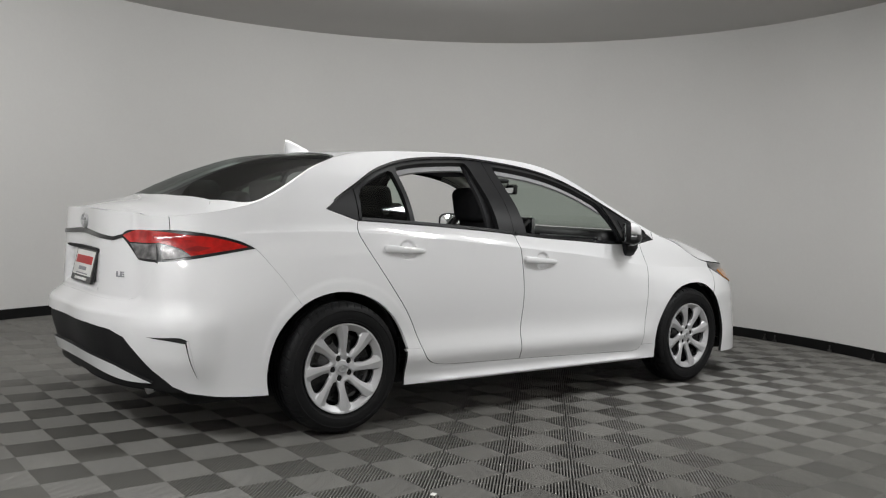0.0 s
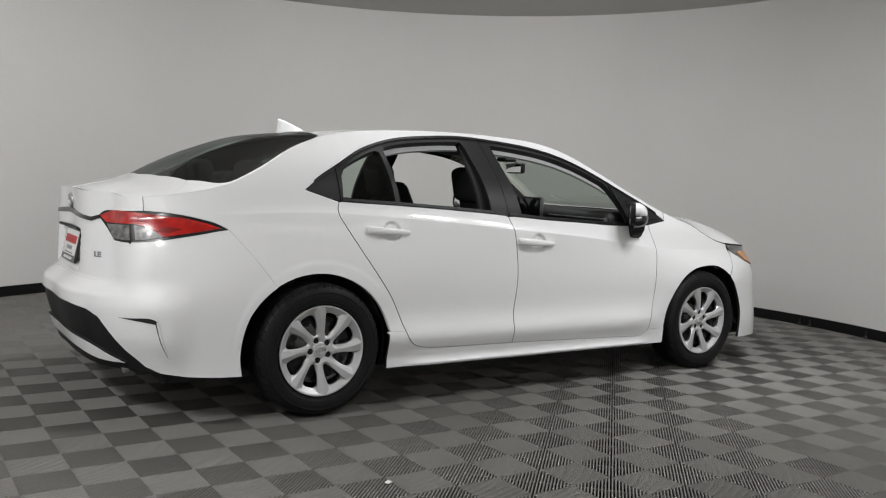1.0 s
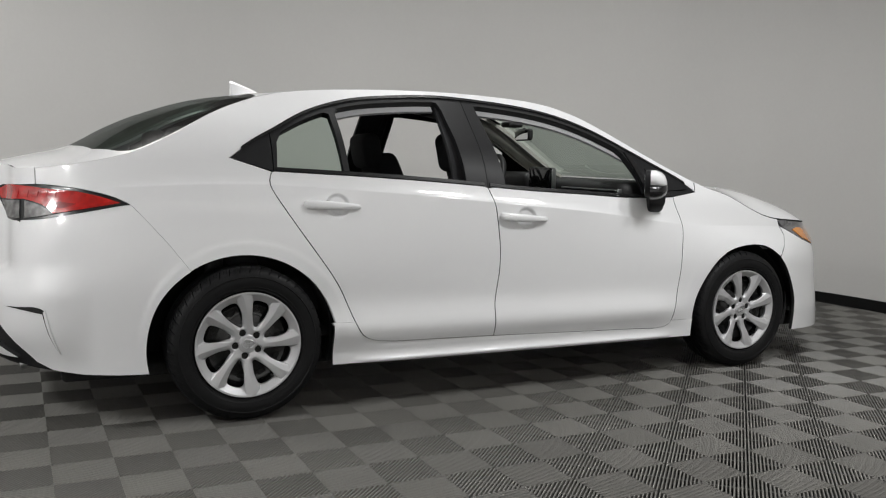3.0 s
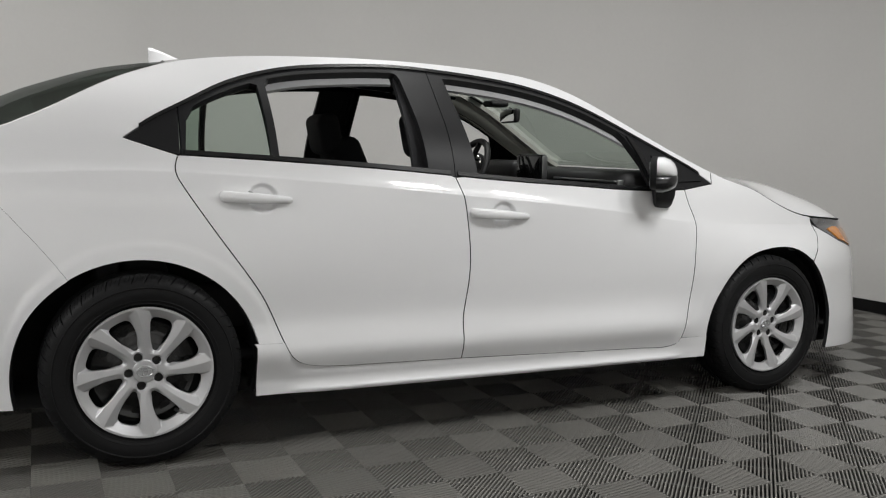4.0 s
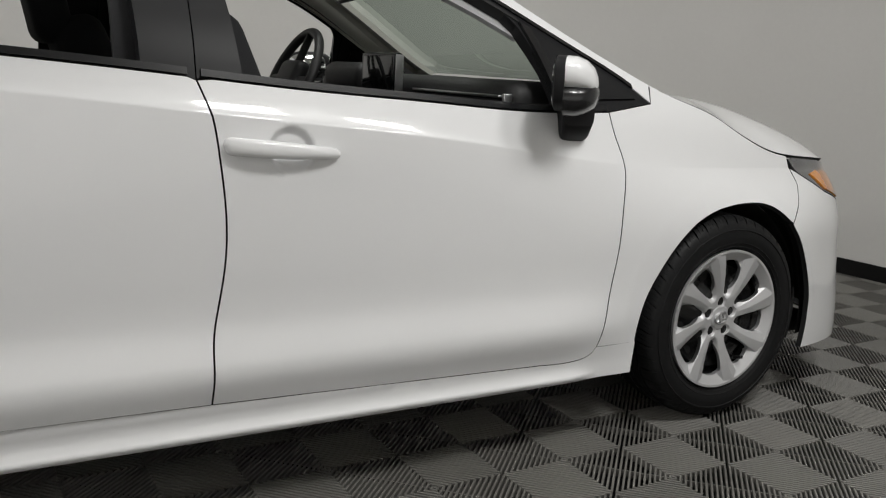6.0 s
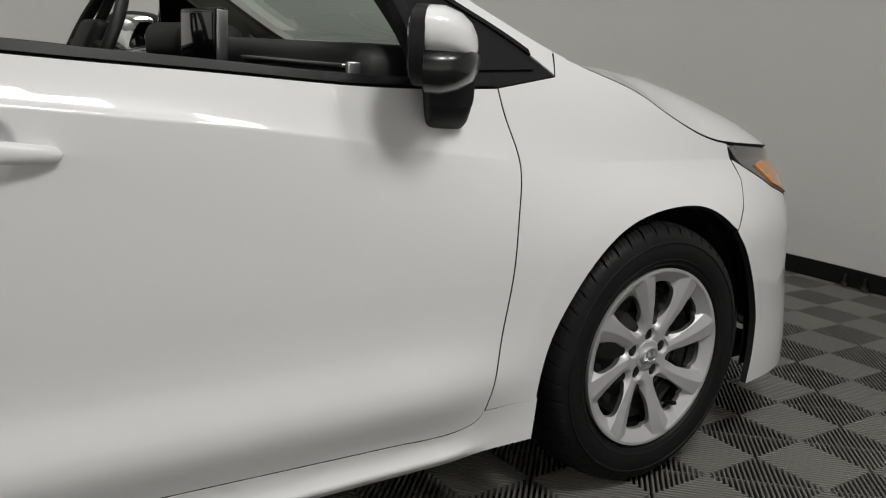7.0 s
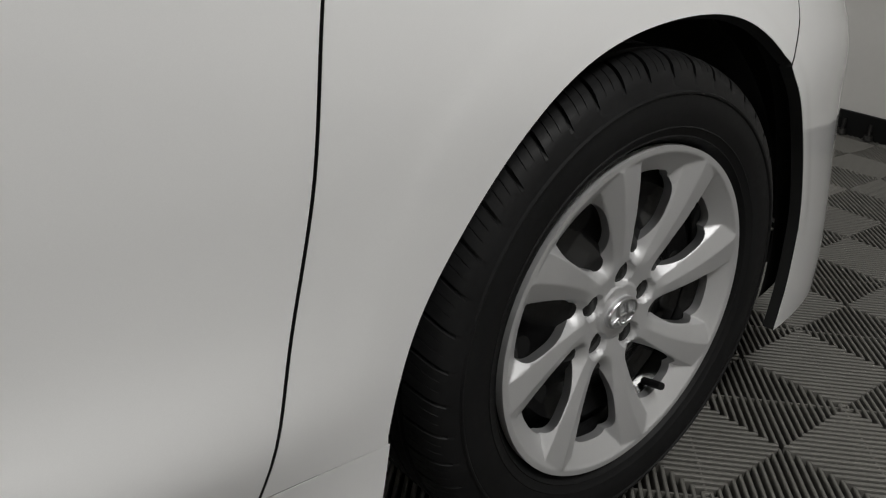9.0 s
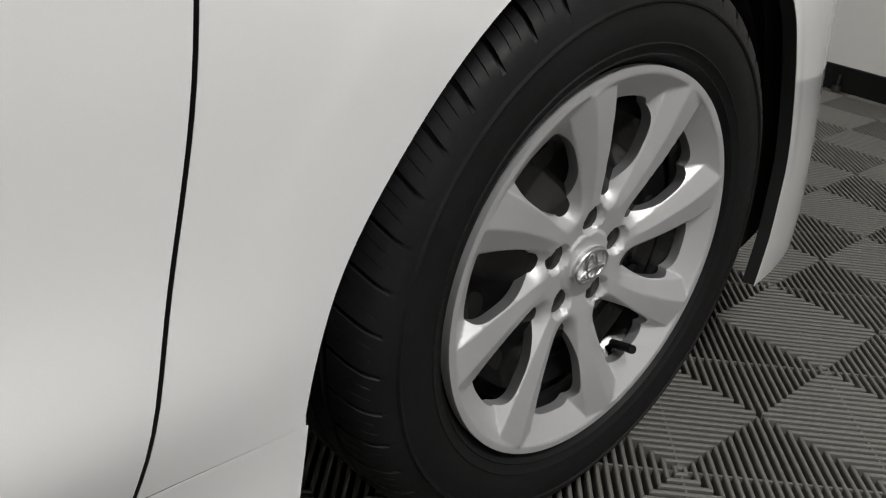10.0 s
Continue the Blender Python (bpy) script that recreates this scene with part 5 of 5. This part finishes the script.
def strip(name, pin, pout, z0f, z1f, mat, label, category):
    v = []
    for (x, y), (xo, yo) in zip(pin, pout):
        v += [(x, y, z0f(y)), (x, y, z1f(y)), (xo, yo, z1f(y)), (xo, yo, z0f(y))]
    n = len(pin)
    f = []
    for i in range(n - 1):
        a, b = 4 * i, 4 * i + 4
        f += [(a, a + 1, b + 1, b), (a + 1, a + 2, b + 2, b + 1), (a + 2, a + 3, b + 3, b + 2), (a + 3, a, b, b + 3)]
    f += [(0, 3, 2, 1), (4 * n - 4, 4 * n - 3, 4 * n - 2, 4 * n - 1)]
    me = mesh_from(name, v, f)
    me.set_sharp_from_angle(angle=0.5)
    return tagged(part(name, me, mat), label, category, kind="structure")


strip("wall_curved", plan_in, plan_out, lambda y: -0.03, lambda y: ceil_z(y) + 0.02, M_WALL, "curved light grey painted photo booth wall", "wall")
base_in = [(x - 0.022 * (x - CX) / math.hypot(x - CX, y - CY), y - 0.022 * (y - CY) / math.hypot(x - CX, y - CY)) for x, y in plan_in]
base_out = [(x - 0.003 * (x - CX) / math.hypot(x - CX, y - CY), y - 0.003 * (y - CY) / math.hypot(x - CX, y - CY)) for x, y in plan_in]
strip("baseboard", base_in, base_out, lambda y: -0.02, lambda y: 0.085, M_BASE, "black baseboard along the curved wall", "baseboard")
# unseen wall added as a large soft reflector for the car's side
box("wall_hall", -5.8, plan_in[0][0] + 0.2, -8.4, -8.2, -0.03, 3.4, M_HALL, None, 0.0)
tagged(bpy.data.objects["wall_hall"], "unseen light grey wall added behind the camera to bounce light", "wall", kind="structure")
v = [(x, y, ceil_z(y) + dz) for dz in (0.0, 0.1) for x, y in ((-6.2, -8.6), (7.0, -8.6), (7.0, 5.6), (-6.2, 5.6))]
tagged(part("ceiling", mesh_from("ceiling", v, [(3, 2, 1, 0), (4, 5, 6, 7), (0, 1, 5, 4), (1, 2, 6, 5), (2, 3, 7, 6), (3, 0, 4, 7)], smooth=False), M_CEIL), "plain grey painted ceiling", "ceiling", kind="structure")
floor = tagged(box("floor", -6.4, 7.0, -8.8, 5.8, -0.09, -0.0225, M_SUB, None, 0.0), "sub-floor coloured near black as gap shade under grey ribbed plastic tiles", "floor", kind="structure")

# ribbed open tiles, two by two fields with ribs running crosswise
PITCH, TURN_T, OX, OY = 0.201, math.radians(0.2), 0.0589, 0.0835


def tile_arrays(n=22):
    """One tile of four fields centred on its middle; the ribs are open strips over the sub-floor."""
    v, f = [], []
    s, p = PITCH, PITCH * math.sqrt(2) / n
    w, top, low = p * 0.455, 0.0, -0.022
    for qx, qy, d in ((-1, -1, (1, -1)), (0, 0, (1, -1)), (-1, 0, (1, 1)), (0, -1, (1, 1))):
        x0, y0 = qx * s, qy * s
        d = np.array(d) / math.sqrt(2)
        nrm = np.array((-d[1], d[0]))
        c = np.array((x0 + s / 2, y0 + s / 2))
        m = 0.0004

        def clip(off):
            """Ends of the line across the field at a distance off from its middle."""
            lo, hi = -9.0, 9.0
            for ax in (0, 1):
                o = nrm[ax] * off
                a, b = (-(s / 2 - m) - o) / d[ax], ((s / 2 - m) - o) / d[ax]
                lo, hi = max(lo, min(a, b)), min(hi, max(a, b))
            return lo, hi
        for i in range(n):
            mid = (i - (n - 1) / 2) * p
            sec = [(-0.5, low), (-0.5, top - 0.0016), (-0.28, top), (0.28, top), (0.5, top - 0.0016), (0.5, low)]
            sec = [(o * w, z) for o, z in sec]
            ends = [clip(mid + o) for o, _ in sec]
            lo = max(e[0] for e in ends)
            hi = min(e[1] for e in ends)
            if hi - lo < 0.004:
                lo, hi = clip(mid)
                if hi - lo < 0.003:
                    continue
            at = len(v)
            for o, z in sec:
                q = c + nrm * (mid + o)
                e0, e1 = clip(mid + o) if abs(mid + o) < s * 0.70 else (lo, hi)
                v.append((*(q + d * e0), z))
                v.append((*(q + d * e1), z))
            for j in range(len(sec) - 1):
                f.append((at + 2 * j, at + 2 * j + 1, at + 2 * j + 3, at + 2 * j + 2))
            f.append(tuple(at + 2 * j for j in reversed(range(len(sec)))))
            f.append(tuple(at + 2 * j + 1 for j in range(len(sec))))
        # spine across the ribs
        at = len(v)
        h, hw = s * math.sqrt(2) / 2 - 0.003, 0.0017
        for sg, e in ((-1, -1), (1, -1), (1, 1), (-1, 1)):
            q = c + d * (sg * hw) + nrm * (e * h)
            v.append((*q, top - 0.0032))
        for sg, e in ((-1, -1), (1, -1), (1, 1), (-1, 1)):
            q = c + d * (sg * hw) + nrm * (e * h)
            v.append((*q, low))
        f += [(at, at + 1, at + 2, at + 3), (at + 4, at + 5, at + 1, at), (at + 5, at + 6, at + 2, at + 1), (at + 6, at + 7, at + 3, at + 2), (at + 7, at + 4, at, at + 3)]
    return np.array(v), f


tv, tf = tile_arrays()
ME_TILE = mesh_from("tile", tv, tf, smooth=False)
ME_TILE.materials.append(M_TILE)
near, far = [], []
for i in range(-20, 21):
    for j in range(-25, 16):
        gx, gy = (16 + 2 * i) * PITCH + OX, (-5 + 2 * j) * PITCH + OY
        x, y = gx * math.cos(TURN_T) - gy * math.sin(TURN_T), gx * math.sin(TURN_T) + gy * math.cos(TURN_T)
        inside_ring = math.hypot(x - CX, y - CY) < CR - 0.03
        hall = -6.2 < y < -0.5 and max(-5.4, -2.55 + (y + 0.35) * 0.923) < x < 4.75 - (y + 1.4) * 0.13
        if not (inside_ring or hall):
            if not (math.hypot(x - CX, y - CY) < CR + 0.25 and y > -1.5):
                continue
        (near if -1.9 < x < 5.2 and -3.9 < y < 0.6 else far).append((x, y))
near.sort(key=lambda q: math.hypot(q[0] - 1.9, q[1] + 1.8))
far += near[300:]
for x, y in near[:300]:
    t = new("tile", ME_TILE)
    t.parent = floor
    t.matrix_local = pose(x, y, 0, 0, 0, math.degrees(TURN_T))
rot = np.array(((math.cos(TURN_T), math.sin(TURN_T), 0), (-math.sin(TURN_T), math.cos(TURN_T), 0), (0, 0, 1)))
base_v = tv @ rot
fv = np.concatenate([base_v + (x, y, 0) for x, y in far])
ff = []
for k in range(len(far)):
    o = k * len(tv)
    ff += [tuple(i + o for i in q) for q in tf]
me = bpy.data.meshes.new("tile_field")
me.from_pydata(fv.tolist(), [], ff)
me.materials.append(M_TILE)
tagged(part("tile_field", me, M_TILE, floor), "grey ribbed plastic floor tiles", kind="stuff")

# levelling feet under the wall and a scrap of paper
for wy in (0.05, -0.055, -0.62, -1.05):
    a = math.asin((wy - CY) / CR)
    sx, sy = ring_pt(a, CR - 0.040)
    ft = thing("levelling_foot", pose(sx, sy, 0, 0, 0, math.degrees(a)), "small grey metal levelling foot against the black baseboard", "foot", "feet along the baseboard")
    fb = bmesh.new()
    r = bmesh.ops.create_cone(fb, cap_ends=True, segments=20, radius1=0.018, radius2=0.015, depth=0.018)
    bmesh.ops.translate(fb, verts=r["verts"], vec=(0, 0, 0.012))
    part("foot_pad", fb, M_FOOT, ft)
    fb = bmesh.new()
    r = bmesh.ops.create_cone(fb, cap_ends=True, segments=12, radius1=0.007, radius2=0.007, depth=0.04)
    bmesh.ops.translate(fb, verts=r["verts"], vec=(0, 0, 0.04))
    part("foot_bolt", fb, M_FOOT, ft)
sc = bmesh.new()
box_bm(sc, -0.016, 0.016, -0.010, 0.010, 0.0, 0.004, 0.002)
scrap = part("paper_scrap", sc, M_WHITEPLATE)
scrap.matrix_world = pose(*SCRAP, 0.0, 3, 2, 35)
tagged(scrap, "small crumpled scrap of white paper on the tiles", "paper")
